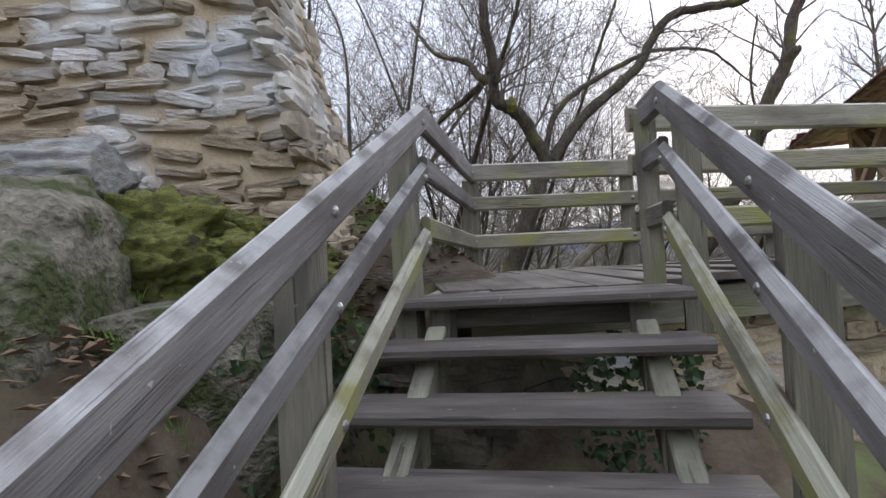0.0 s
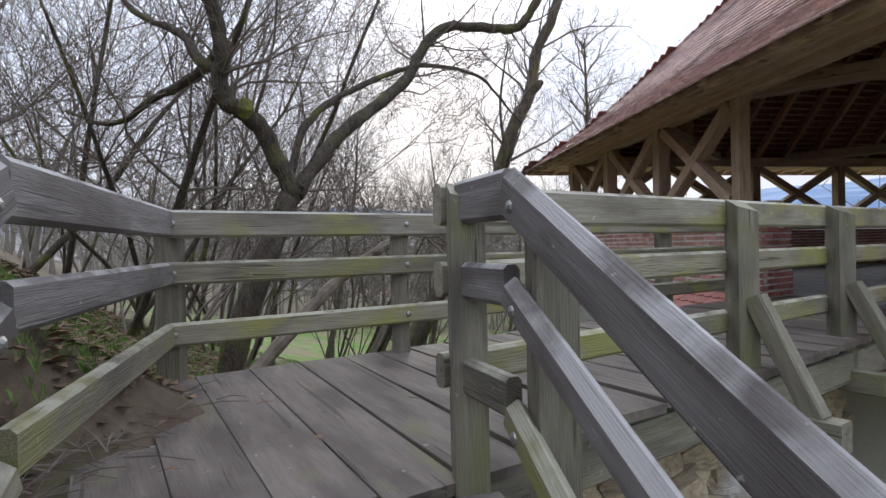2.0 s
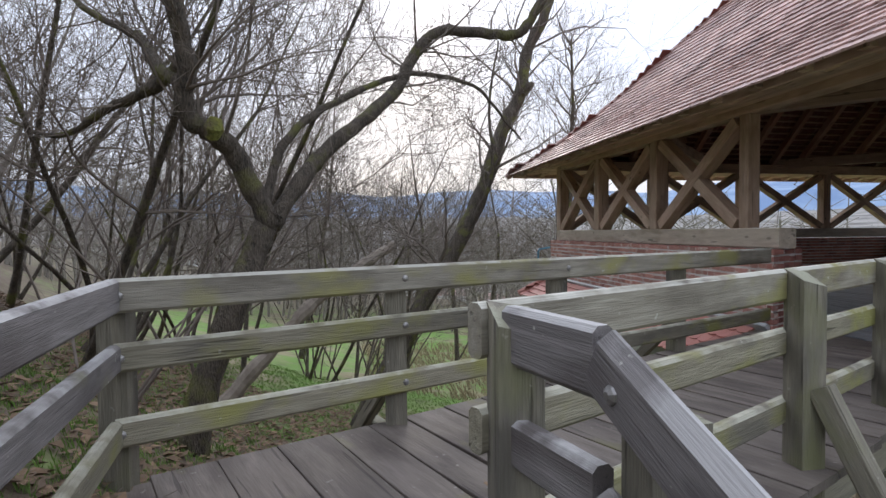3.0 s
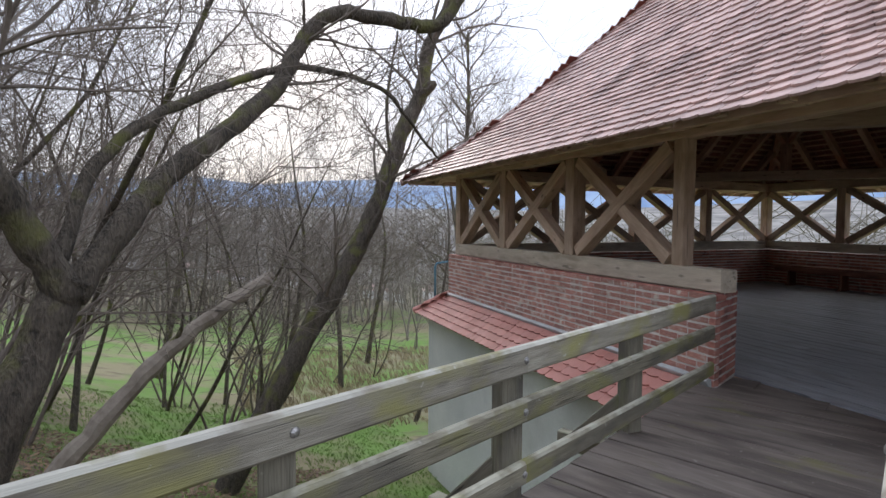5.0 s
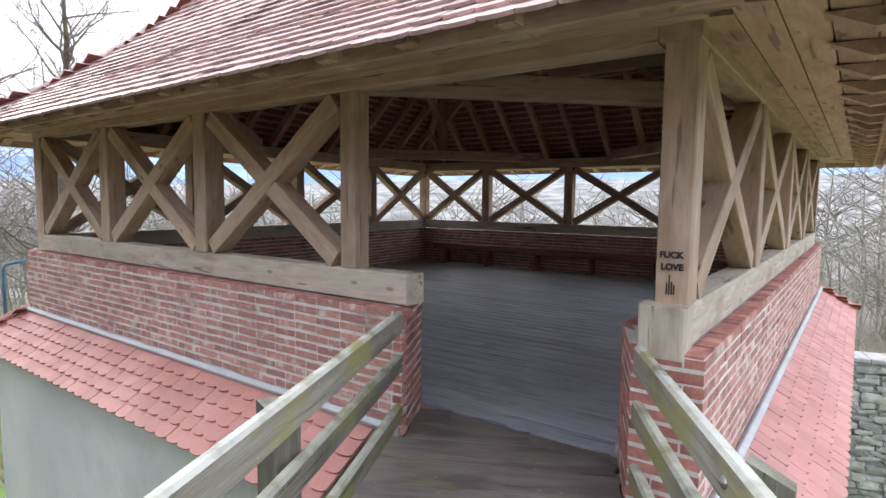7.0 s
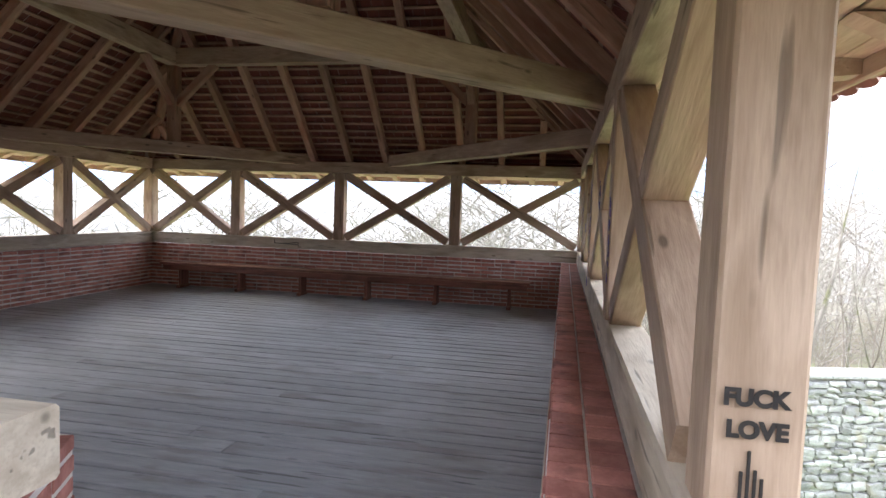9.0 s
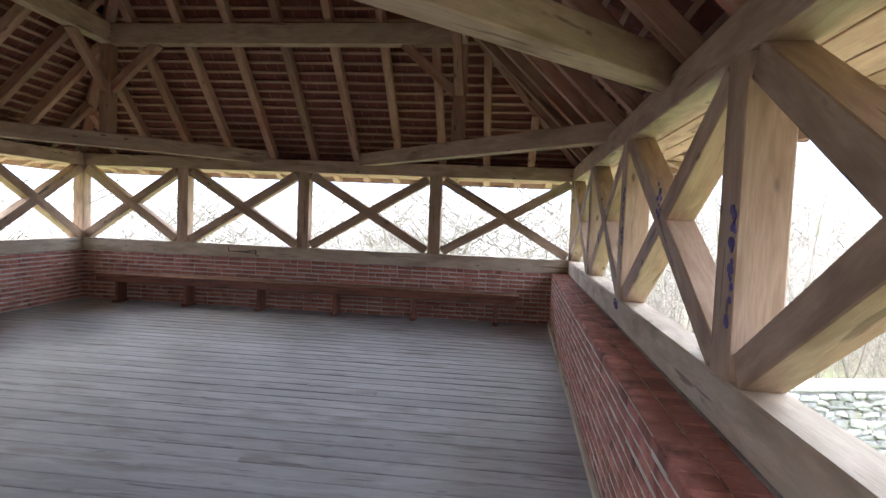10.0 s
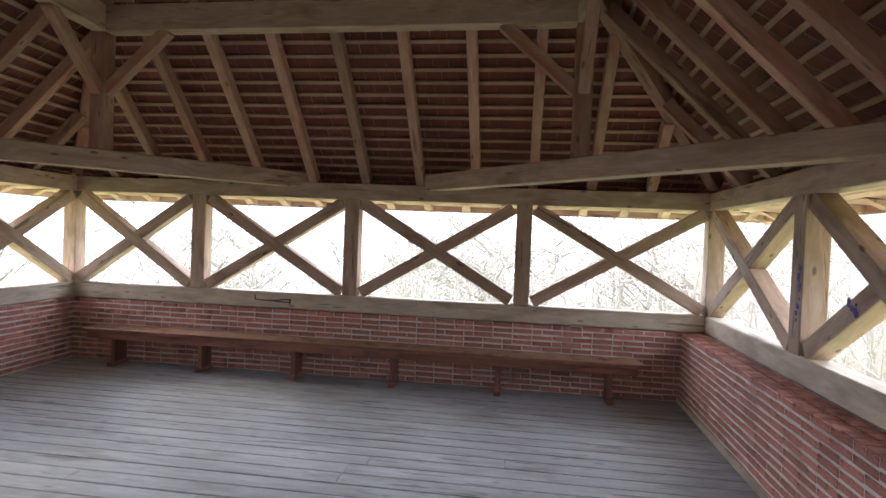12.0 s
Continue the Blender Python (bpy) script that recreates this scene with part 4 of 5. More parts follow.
def limb(mesh, pts, r0, r1, rng, sides=9, n=5):
    line = spline(pts, n)
    rad = [r0 + (r1 - r0) * k / (len(line) - 1) for k in range(len(line))]
    line = [p + Vector((rng.gauss(0, 0.006), rng.gauss(0, 0.006), rng.gauss(0, 0.006))) for p in line]
    rad = [r * (1 + 0.07 * math.sin(1.7 * k) + rng.gauss(0, 0.03)) for k, r in enumerate(rad)]
    mesh.tube(line, rad, sides)
    return line, rad


TW = ((5, 0.8, 5), (4, 0.9, 4), (3, 0.9, 0))
TWS = (4, 3, 3)


def forked_tree():
    rng = random.Random(3)
    t = thing("tree", "dark forked leafless tree with a crooked mossy limb beside the railing", "tree", (0, 0, 0))
    trunk, crown = Mesh(), Mesh()
    limb(trunk, [(-14.68, 0.72, -0.75), (-14.59, 0.75, -0.15), (-14.34, 0.8, 0.57), (-14.18, 0.9, 1.02), (-14.07, 0.92, 1.24)], 0.115, 0.092, rng)
    a = limb(trunk, [(-14.10, 0.91, 1.12), (-14.23, 0.85, 1.42), (-14.34, 0.75, 1.68), (-14.46, 0.65, 1.79), (-14.58, 0.6, 1.86), (-14.62, 0.55, 2.03),
                     (-14.57, 0.5, 2.22), (-14.62, 0.45, 2.51), (-14.64, 0.4, 2.82), (-14.6, 0.5, 3.5), (-14.4, 0.8, 4.6)], 0.082, 0.05, rng)
    b = limb(trunk, [(-14.10, 0.92, 1.12), (-13.87, 1.1, 1.51), (-13.7, 1.3, 1.75), (-13.31, 1.6, 2.14), (-13.02, 1.9, 2.48), (-12.86, 2.05, 2.81), (-12.58, 2.1, 3.1),
                     (-12.04, 2.1, 3.11), (-11.75, 2.1, 3.12), (-11.53, 2.1, 3.4), (-11.33, 2.2, 3.88), (-11.34, 2.4, 4.9)], 0.070, 0.045, rng)
    c = limb(trunk, [(-14.15, 0.95, 1.30), (-14.02, 1.2, 1.81), (-13.71, 1.5, 2.16), (-13.2, 1.9, 2.52), (-12.87, 2.0, 2.64), (-12.5, 2.1, 2.64),
                     (-12.17, 2.1, 2.53), (-11.91, 2.15, 2.26), (-11.69, 2.2, 2.04)], 0.042, 0.010, rng, 7)
    d = limb(trunk, [(-14.60, 0.55, 2.10), (-14.82, 0.7, 2.23), (-14.97, 0.9, 2.46), (-15.17, 1.1, 2.64), (-15.6, 1.4, 2.9), (-16.1, 1.8, 3.6)], 0.055, 0.02, rng, 7)
    e = limb(trunk, [(-14.60, 0.55, 2.22), (-14.99, 1.0, 2.15), (-15.38, 1.3, 2.08), (-15.91, 1.6, 1.89), (-16.5, 2.0, 2.1)], 0.055, 0.015, rng, 7)
    part("knot", Mesh().tube([(-14.44, 0.58, 1.74), (-14.42, 0.54, 1.80), (-14.40, 0.53, 1.87)], [0.05, 0.07, 0.04], 9), MOSS, t, "mossy knot")
    for line, n, ln in ((a, 22, 1.7), (b, 20, 1.3), (c, 18, 0.7), (d, 18, 1.1), (e, 18, 1.1)):
        fringe(crown, rng, line[0], line[1], n, ln, TW, TWS, 0.2)
    part("trunk", trunk, BARK, t, smooth=True)
    part("crown", crown, TWIG, t)


def leaning_tree():
    rng = random.Random(8)
    t = thing("tree", "leaning mossy leafless tree on the slope below the bridge", "tree")
    trunk, crown = Mesh(), Mesh()
    a = limb(trunk, [(-13.7, 6.0, -2.9), (-13.1, 6.0, -1.71), (-12.29, 6.1, -0.24), (-11.59, 6.2, 0.92), (-11.18, 6.25, 1.71), (-10.75, 6.3, 2.88), (-10.4, 6.35, 3.59),
                     (-10.24, 6.4, 4.39), (-9.9, 6.4, 5.1), (-9.6, 6.5, 6.2), (-9.7, 6.6, 7.6)], 0.19, 0.07, rng)
    b = limb(trunk, [(-11.5, 6.2, 1.0), (-11.25, 6.0, 1.5), (-11.05, 5.9, 2.2), (-11.1, 5.9, 3.3), (-10.9, 6.0, 4.4)], 0.05, 0.015, rng, 6)
    part("knot", Mesh().tube([(-10.42, 6.3, 3.55), (-10.28, 6.22, 3.70), (-10.20, 6.2, 3.74)], [0.10, 0.09, 0.04], 8), BARK, t)
    fringe(crown, rng, *a, 22, 1.7, TW, TWS, 0.22)
    fringe(crown, rng, *b, 6, 0.8, TW, TWS)
    part("trunk", trunk, BARK, t, smooth=True)
    part("crown", crown, TWIG, t)


forked_tree()
leaning_tree()
rng = random.Random(21)
log = thing("fallen_log", "grey broken trunk leaning out of the slope", "log")
m = Mesh()
limb(m, [(-15.3, 3.0, -1.3), (-14.70, 3.35, -0.62), (-14.05, 3.7, 0.10), (-13.47, 4.0, 0.55), (-12.9, 4.3, 0.88)], 0.10, 0.065, rng, 9, 8)
part("trunk", m, LOG_BARK, log)
m = Mesh()
limb(m, [(-13.9, 3.8, 0.3), (-13.8, 3.75, 0.42), (-13.78, 3.7, 0.6)], 0.03, 0.01, rng, 6)
part("stub", m, BARK, log)


def wood_tree(seed, tall, thick, lean, multi, label, kinds, sides, material=TWIG, bend=0.13):
    """A leafless woodland tree with a trunk or several stems from one root."""
    rng = random.Random(seed)
    t = thing("tree", label, "tree", group="leafless trees of the hillside")
    trunk, crown = Mesh(), Mesh()
    for q in range(multi):
        a = rng.gauss(0, 0.7) if lean > 0.1 else rng.uniform(0, 6.28)
        ln = lean * rng.uniform(0.6, 1.3)
        base = Vector((0.22 * math.cos(a), 0.22 * math.sin(a), -0.4)) if multi > 1 else Vector((0, 0, -0.4))
        pts, d = [base], Vector((ln * math.cos(a), ln * math.sin(a), 1))
        for k in range(5):
            d = (d + Vector((rng.gauss(0, bend), rng.gauss(0, bend), 0.06))).normalized()
            pts.append(pts[-1] + d * tall * rng.uniform(0.85, 1.1) / 5)
        line, rad = limb(trunk, pts, thick * rng.uniform(0.7, 1.1), thick * 0.08, rng, 6, 3)
        fringe(crown, rng, line, rad, int((16 if tall < 11 else 24) / multi ** 0.5), tall * 0.34, kinds, sides)
    part("trunk", trunk, HAZED_BARK if material is HAZED_TWIG else TWIG if thick < 0.04 else BARK, t, smooth=True)
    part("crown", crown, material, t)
    return t


K_THICK = ((5, 0.9, 5), (3, 0.9, 3), (2, 0.9, 0))
K_BUSH = ((5, 0.55, 6), (3, 0.6, 4), (2, 0.7, 0))
K_NEAR = ((6, 0.8, 7), (4, 0.85, 5), (2, 0.9, 0))
K_FAR = ((4, 0.75, 6), (3, 0.8, 4), (2, 0.9, 0))
protos = [
    wood_tree(101, 8.5, 0.075, 0.75, 1, "leaning slender leafless tree on the slope", K_NEAR, (4, 3, 3), bend=0.24),
    wood_tree(102, 7.5, 0.050, 0.65, 3, "leafless tree of several thin crooked stems", K_NEAR, (4, 3, 3), bend=0.22),
    wood_tree(103, 10.0, 0.085, 0.35, 1, "tall leafless tree with a mossy trunk", K_NEAR, (4, 3, 3), bend=0.2),
    wood_tree(104, 4.6, 0.020, 0.8, 7, "thicket of thin tangled leafless stems", K_THICK, (3, 3, 3), bend=0.28),
    wood_tree(105, 9.0, 0.10, 0.2, 1, "leafless tree of the far wood", K_FAR, (3, 3, 3), HAZED_TWIG),
    wood_tree(106, 8.0, 0.075, 0.3, 2, "leafless tree of the far wood with two stems", K_FAR, (3, 3, 3), HAZED_TWIG),
    wood_tree(107, 12.0, 0.15, 0.06, 1, "tall upright leafless tree behind the tower", ((5, 0.75, 9), (4, 0.8, 6), (3, 0.9, 0)), (4, 3, 3)),
    wood_tree(108, 7.0, 0.03, 0.32, 6, "leafless bush of many fine upright stems", K_BUSH, (3, 3, 3), bend=0.16),
]


def crowned_tree():
    """A tall tree on the slope whose fan of fine limbs shows above the eaves."""
    rng = random.Random(61)
    t = thing("tree", "tall leafless tree with a round crown of fine upswept limbs", "tree")
    trunk, crown = Mesh(), Mesh()
    x, y = -7.35, 11.5
    line, rad = limb(trunk, [(x - 0.5, y, height(x, y) - 0.4), (x - 0.2, y, -2.0), (x - 0.05, y, 1.2), (x, y, 3.2), (x + 0.1, y, 4.6), (x + 0.05, y, 6.6)], 0.15, 0.02, rng, 8, 5)
    n = len(line)
    for k in range(34):
        j = int(n * (0.50 + 0.46 * k / 33))
        a = rng.uniform(0, 6.28)
        out = rng.uniform(0.7, 1.1)
        grow(crown, rng, line[min(j, n - 1)], (out * math.cos(a), out * math.sin(a), 0.75), rng.uniform(1.2, 2.0) * (1.15 - 0.5 * k / 33), 0.024, 0, ((6, 0.7, 8), (4, 0.75, 5), (3, 0.8, 0)), (4, 3, 3))
    part("trunk", trunk, BARK, t, smooth=True)
    part("crown", crown, TWIG, t)


crowned_tree()
rng = random.Random(77)


def plant(k, x, y, s=1.0, used=set()):
    m = pose(x, y, height(x, y), rng.uniform(-4, 4), rng.uniform(-4, 4), rng.uniform(-50, 50) if k < 4 or k == 7 else rng.uniform(0, 360))
    if k not in used:
        used.add(k)
        protos[k].matrix_basis = m
        ob = protos[k]
    else:
        ob = copy_thing(protos[k], m)
    ob.scale = (s, s, s)


SPOTS = [(3, -15.9, 1.9), (1, -16.6, 3.4), (0, -17.3, 4.6), (2, -18.5, 3.5), (1, -17.6, 6.6), (0, -14.4, 9.6),
         (1, -13.0, 11.0), (2, -15.8, 8.4), (0, -19.5, 6.0), (1, -20.5, 9.0), (3, -18.2, 8.0), (0, -16.8, 10.5), (2, -13.4, 14.0), (1, -15.0, 12.5), (0, -18.8, 12.4),
         (1, -19.0, 1.6), (2, -21.0, 4.0), (0, -22.0, 7.5), (1, -22.5, 11.0), (2, -17.0, 15.0), (0, -21.0, 14.5), (0, -16.3, 2.6), (0, -16.0, 5.2), (0, -18.6, 5.6), (1, -17.2, 8.8),
         (7, -13.6, 10.4), (7, -12.6, 13.0), (7, -16.2, 6.6), (7, -14.6, 13.6), (7, -19.2, 8.6), (7, -18.0, 11.6)]
for k, x, y in SPOTS:
    plant(k, x, y, rng.uniform(0.85, 1.15))
# single trees round the meadow, then the wood beyond it
for k, x, y, s in ((6, -5.0, 15.5, 0.9), (2, -8.2, 13.4, 1.2), (6, -9.3, 18.5, 0.8), (6, -11.8, 15.5, 0.75), (6, -7.0, 24.0, 0.9), (6, -15.5, 18.0, 0.9), (0, -9.6, 19.5, 0.8), (1, -7.6, 21.0, 0.8), (0, -3.0, 18.0, 0.7), (2, -11.5, 23.0, 0.8), (1, -12.5, 17.0, 0.8)):
    plant(k, x, y, s)
for q in range(62):
    a = rng.uniform(-0.75, 2.35)
    r = rng.uniform(24, 70)
    x, y = -9 + r * math.cos(a), 2 + r * math.sin(a)
    plant(4 + q % 2, x, y, rng.uniform(0.7, 1.15))
for q in range(20):
    x, y = rng.uniform(6, 20), rng.uniform(-14, 14)
    plant(4 + q % 2, x, y, rng.uniform(0.7, 1.1))
for k, x, y in ((7, 5.0, -4.5), (7, 6.5, -7.5), (3, 5.2, -6.2), (7, 7.5, -2.5), (3, 7.0, -10.0), (7, 8.0, -12.0), (7, 9.5, -5.5)):
    plant(k, x, y, rng.uniform(0.9, 1.15))
for q in range(14):
    x, y = rng.uniform(-40, -18), rng.uniform(8, 40)
    plant(4 + q % 2, x, y, rng.uniform(0.8, 1.2))


# the wood that closes the valley side, too far off to tell its trees apart
def far_wood(seed, count, label):
    rng = random.Random(seed)
    m = Mesh()
    for q in range(count):
        a = rng.uniform(-0.9, 2.6)
        r = 36 + 240 * rng.random() ** 2
        x, y = -9 + r * math.cos(a), 2 + r * math.sin(a)
        z = height(x, y)
        s = rng.uniform(7, 12)
        top = Vector((x + rng.gauss(0, 0.5), y + rng.gauss(0, 0.5), z + s))
        base = Vector((x, y, z - 0.5))
        bend = base.lerp(top, 0.5) + Vector((rng.gauss(0, 0.6), rng.gauss(0, 0.6), 0))
        m.tube([base, bend, top], [0.11, 0.07, 0.02], 3)
        for k in range(9):
            f = rng.uniform(0.2, 0.85)
            p = base.lerp(bend, f * 2) if f < 0.5 else bend.lerp(top, f * 2 - 1)
            b = rng.uniform(0, 6.28)
            ln = s * rng.uniform(0.2, 0.4)
            e = p + Vector((math.cos(b) * ln, math.sin(b) * ln, ln * rng.uniform(0.1, 0.9)))
            m.tube([p, e], [0.05, 0.022], 3)
            for j in range(5):
                p2 = p.lerp(e, rng.uniform(0.3, 1.0))
                b2 = rng.uniform(0, 6.28)
                l2 = ln * rng.uniform(0.25, 0.55)
                m.tube([p2, p2 + Vector((math.cos(b2) * l2, math.sin(b2) * l2, l2 * rng.uniform(0.0, 1.1)))], [0.030, 0.014], 3)
    tagged(part("far_wood", m, HAZED_TWIG), label, "wood", kind="stuff")


far_wood(5, 1350, "leafless grey-brown wood on the far slopes")


# small town in the valley
def town_house(x, y, w, d, h, rz, group="houses of the town"):
    z = height(x, y)
    t = thing("house", "small white town house with a red roof in the valley", "house", (x, y, z), group)
    t.rotation_euler = (0, 0, rz)
    part("wall", Mesh().prism([(-w / 2, -d / 2), (w / 2, -d / 2), (w / 2, d / 2), (-w / 2, d / 2)], -3, h), PLASTER, t)
    r = Mesh().add([(-w / 2 - 0.4, -d / 2 - 0.4, h), (w / 2 + 0.4, -d / 2 - 0.4, h), (w / 2 + 0.4, d / 2 + 0.4, h), (-w / 2 - 0.4, d / 2 + 0.4, h), (-w / 2, 0, h + d * 0.45), (w / 2, 0, h + d * 0.45)],
                   [(0, 1, 5, 4), (2, 3, 4, 5), (1, 2, 5), (3, 0, 4), (3, 2, 1, 0)])
    part("roof", r, TILE_REST, t)


rng = random.Random(90)
for q in range(34):
    a = rng.uniform(1.15, 2.0)
    r = rng.uniform(380, 620)
    town_house(-12 + r * math.cos(a), r * math.sin(a), rng.uniform(9, 16), rng.uniform(8, 11), rng.uniform(5, 8), rng.uniform(0, 3))

# ---- fallen leaves and grass ----
def scatter(name, count, area, size, material, seed, label, category, upright=False, lo=-99, hi=99):
    rng = random.Random(seed)
    m = Mesh()
    for _ in range(count):
        x, y = rng.uniform(area[0], area[1]), rng.uniform(area[2], area[3])
        z = height(x, y)
        if not lo < z < hi:
            continue
        s, a = size * rng.uniform(0.5, 1.3), rng.uniform(0, 6.28)
        c, sn = math.cos(a), math.sin(a)
        if upright:
            for b in range(4):
                a2 = a + b * 1.7
                dx, dy = math.cos(a2) * s * 0.5, math.sin(a2) * s * 0.5
                w = s * 0.05
                m.add([(x - dy * 0.1, y + dx * 0.1, z - 0.02), (x + dy * 0.1, y - dx * 0.1, z - 0.02), (x + dx * 0.5 + w, y + dy * 0.5, z + s * 0.6), (x + dx, y + dy, z + s)], [(0, 1, 2), (0, 2, 3)])
        else:
            k = rng.uniform(-0.3, 0.5) * s
            m.add([(x - c * s, y - sn * s, z + 0.015), (x + sn * s * 0.5, y - c * s * 0.5, z + 0.02 + abs(k)), (x + c * s, y + sn * s, z + 0.015 + rng.random() * s * 0.5), (x - sn * s * 0.5, y + c * s * 0.5, z + 0.02 + abs(k))],
                  [(0, 1, 2), (0, 2, 3)])
    ob = part(name, m, material)
    tagged(ob, label, category, kind="stuff")


LEAF = surface("dead_leaf", (0.12, 0.075, 0.045), (0.24, 0.165, 0.10), 3, 0.8, 0.2, 20, island=0.4)
GRASS = surface("grass", (0.12, 0.215, 0.038), (0.19, 0.30, 0.07), 2, 0.8, 0.2, 20, island=0.3)
DRY = surface("dry_grass", (0.26, 0.21, 0.12), (0.36, 0.30, 0.18), 2, 0.85, 0.2, 20, island=0.3)
scatter("fallen_leaves", 15000, (-19.5, -11.5, -1.3, 8.0), 0.05, LEAF, 1, "brown fallen leaves on the bank", "leaves")
scatter("grass", 16000, (-18, -8.8, 1.0, 14.0), 0.055, GRASS, 2, "fresh green grass tufts on the slope", "grass", True)
scatter("dry_grass", 5000, (-13, 2, 13.0, 28.0), 0.22, DRY, 3, "dry straw-coloured grass on the meadow", "grass", True)

scatter("fallen_leaves", 7000, (-17.5, -14.40, -5.6, -1.2), 0.045, LEAF, 7, "brown fallen leaves beside the stair", "leaves")
scatter("grass", 2600, (-16.8, -14.5, -2.0, 1.2), 0.05, GRASS, 9, "green moss and herbs on the bank beside the landing", "grass", True)
scatter("grass", 900, (-16.6, -14.6, -4.2, -2.6), 0.07, GRASS, 8, "green herbs and moss at the wall foot", "grass", True)

# ---- rubble masonry ----
def stone_mesh(seed):
    """An irregular stone, one unit each way, flat at the back."""
    rng = random.Random(seed)
    bm = bmesh.new()
    bmesh.ops.create_cube(bm, size=1.0)
    bmesh.ops.subdivide_edges(bm, edges=bm.edges[:], cuts=1, use_grid_fill=True)
    for v in bm.verts:
        r = v.co.length
        v.co = v.co.lerp(v.co.normalized() * 0.62, 0.42) + Vector((rng.uniform(-0.07, 0.07), rng.uniform(-0.07, 0.07), rng.uniform(-0.07, 0.07)))
    pts = [tuple(v.co) for v in bm.verts]
    fs = [tuple(v.index for v in f.verts) for f in bm.faces]
    bm.free()
    return pts, fs


STONES = [stone_mesh(300 + k) for k in range(7)]
STONE_ME = [Mesh().add(*s).data("stone", STONE) for s in STONES]


def rubble(parent, p0, p1, z0, z1, seed, top=None, single=0, course=0.11, rest_mat=STONE_REST, lean=0.0, long=(0.18, 0.42), proud=0.05, cut=0.0):
    """Courses of rough stones on the face from p0 to p1 (outward is to the right of the way from p0 to p1)."""
    rng = random.Random(seed)
    p0, p1 = Vector(p0), Vector(p1)
    d = (p1 - p0).normalized()
    out = Vector((d.y, -d.x))
    ang = math.atan2(d.y, d.x)
    ln = (p1 - p0).length
    rest, made, z = Mesh(), 0, z0
    while z < z1:
        h = course * rng.uniform(0.65, 1.5)
        x = rng.uniform(-0.2, 0.0)
        while x < ln:
            w = rng.uniform(*long)
            xm = x + w / 2
            ztop = top(xm) if top else z1
            if z + h / 2 < ztop and xm < ln + 0.03 - cut * (z - z0):
                back = lean * (z + h / 2 - z0)
                c = p0 + d * xm + out * (proud * rng.uniform(-0.5, 0.3) - 0.028 - back)
                m = pose(c.x, c.y, z + h / 2 + rng.uniform(-0.035, 0.035), rng.uniform(-8, 8), rng.uniform(-13, 13), math.degrees(ang) + rng.uniform(-5, 5)) @ Matrix.Diagonal((w * 1.04, 0.12, h * rng.uniform(0.6, 1.15), 1))
                k = rng.randrange(7)
                if made < single:
                    piece("stone", STONE_ME[k], m, parent)
                    made += 1
                else:
                    rest.add([m @ Vector(q) for q in STONES[k][0]], STONES[k][1])
            x += w + rng.uniform(0.01, 0.07)
        z += h + 0.018
    if rest.v:
        ob = part("stones", rest, rest_mat, parent)
        ob["kind"] = "stuff"


# old castle building at the stair, leaning back as it rises
ruin = thing("stone_building", "old rubble stone building with patches of worn white plaster", "stone building")
CW, CE = (-17.8, -4.05), (-14.72, -2.50)
CN = (-15.05, -1.35)
part("core", Mesh().add([(-17.8, -4.05, -1.5), (-14.50, -2.39, -1.5), (-14.85, -1.3, -1.5), (-17.8, -1.3, -1.5), (-17.95, -3.75, 5.0), (-16.21, -2.88, 5.0), (-16.35, -1.7, 5.0), (-18.2, -1.3, 5.0)],
                        [(0, 1, 5, 4), (1, 2, 6, 5), (2, 3, 7, 6), (3, 0, 4, 7), (4, 5, 6, 7), (3, 2, 1, 0)]), EARTH_MORTAR, ruin, "sandy lime mortar core")
rubble(ruin, CW, CE, -0.6, 4.4, 12, single=290, lean=0.06, course=0.078, long=(0.10, 0.42), cut=0.27, proud=0.03)
rubble(ruin, CE, CN, -0.6, 4.4, 13, lean=0.24, course=0.10)

# rubble abutment under the landing and beside the stair
abut = thing("abutment_wall", "pale rubble stone abutment under the landing", "stone wall")
AW0, AW1 = bp(0.30, 1.50, 0), bp(4.55, 1.30, 0)
part("core", Mesh().prism([AW0[:2], AW1[:2], bp(4.5, 0.2, 0)[:2], bp(0.1, 0.5, 0)[:2]], -3.6, -0.30), EARTH_MORTAR, abut)
rubble(abut, AW0[:2], AW1[:2], -2.6, -0.34, 15, single=200)
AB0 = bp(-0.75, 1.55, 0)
# Footing behind the treads, coloured dark to stand for shade below the landing.
part("core", Mesh().prism([AB0[:2], (AW0[0] - 0.01, AW0[1] - 0.01), bp(0.1, 0.5, 0)[:2], bp(-0.7, 0.6, 0)[:2]], -2.4, -0.42), SHADED_STONE, abut, "dark footing with the landing's shade in its colour")
rubble(abut, AB0[:2], AW0[:2], -2.0, -0.45, 16, rest_mat=SHADED_STONE)

# castle wall on the far side of the tower
cwall = thing("castle_wall", "grey rubble castle wall with flat coping beyond the tower", "stone wall")
K0, K1 = (1.6, -0.9), (3.6, -9.0)
kd = (Vector(K1) - Vector(K0)).normalized()
kn = Vector((-kd.y, kd.x))
part("core", Mesh().prism([K0, tuple(Vector(K0) - kn * -0.0 + kn * 0.5), tuple(Vector(K1) + kn * 0.5), K1][::-1], -7, -1.55), GREY_STONE, cwall)
rubble(cwall, K1[:2], K0[:2], -6.0, -1.55, 17, rest_mat=GREY_STONE, course=0.13)
rubble(cwall, K0[:2], K1[:2], -6.0, -1.55, 18, rest_mat=GREY_STONE, course=0.13)
for k in range(13):
    a, b = Vector(K0) + kd * (0.64 * k) + kn * 0.25, Vector(K0) + kd * (0.64 * k + 0.62) + kn * 0.25
    part("coping", Mesh().beam((*a, -1.50), (*b, -1.50), 0.66, 0.09, c=0.02), GREY_STONE, cwall)

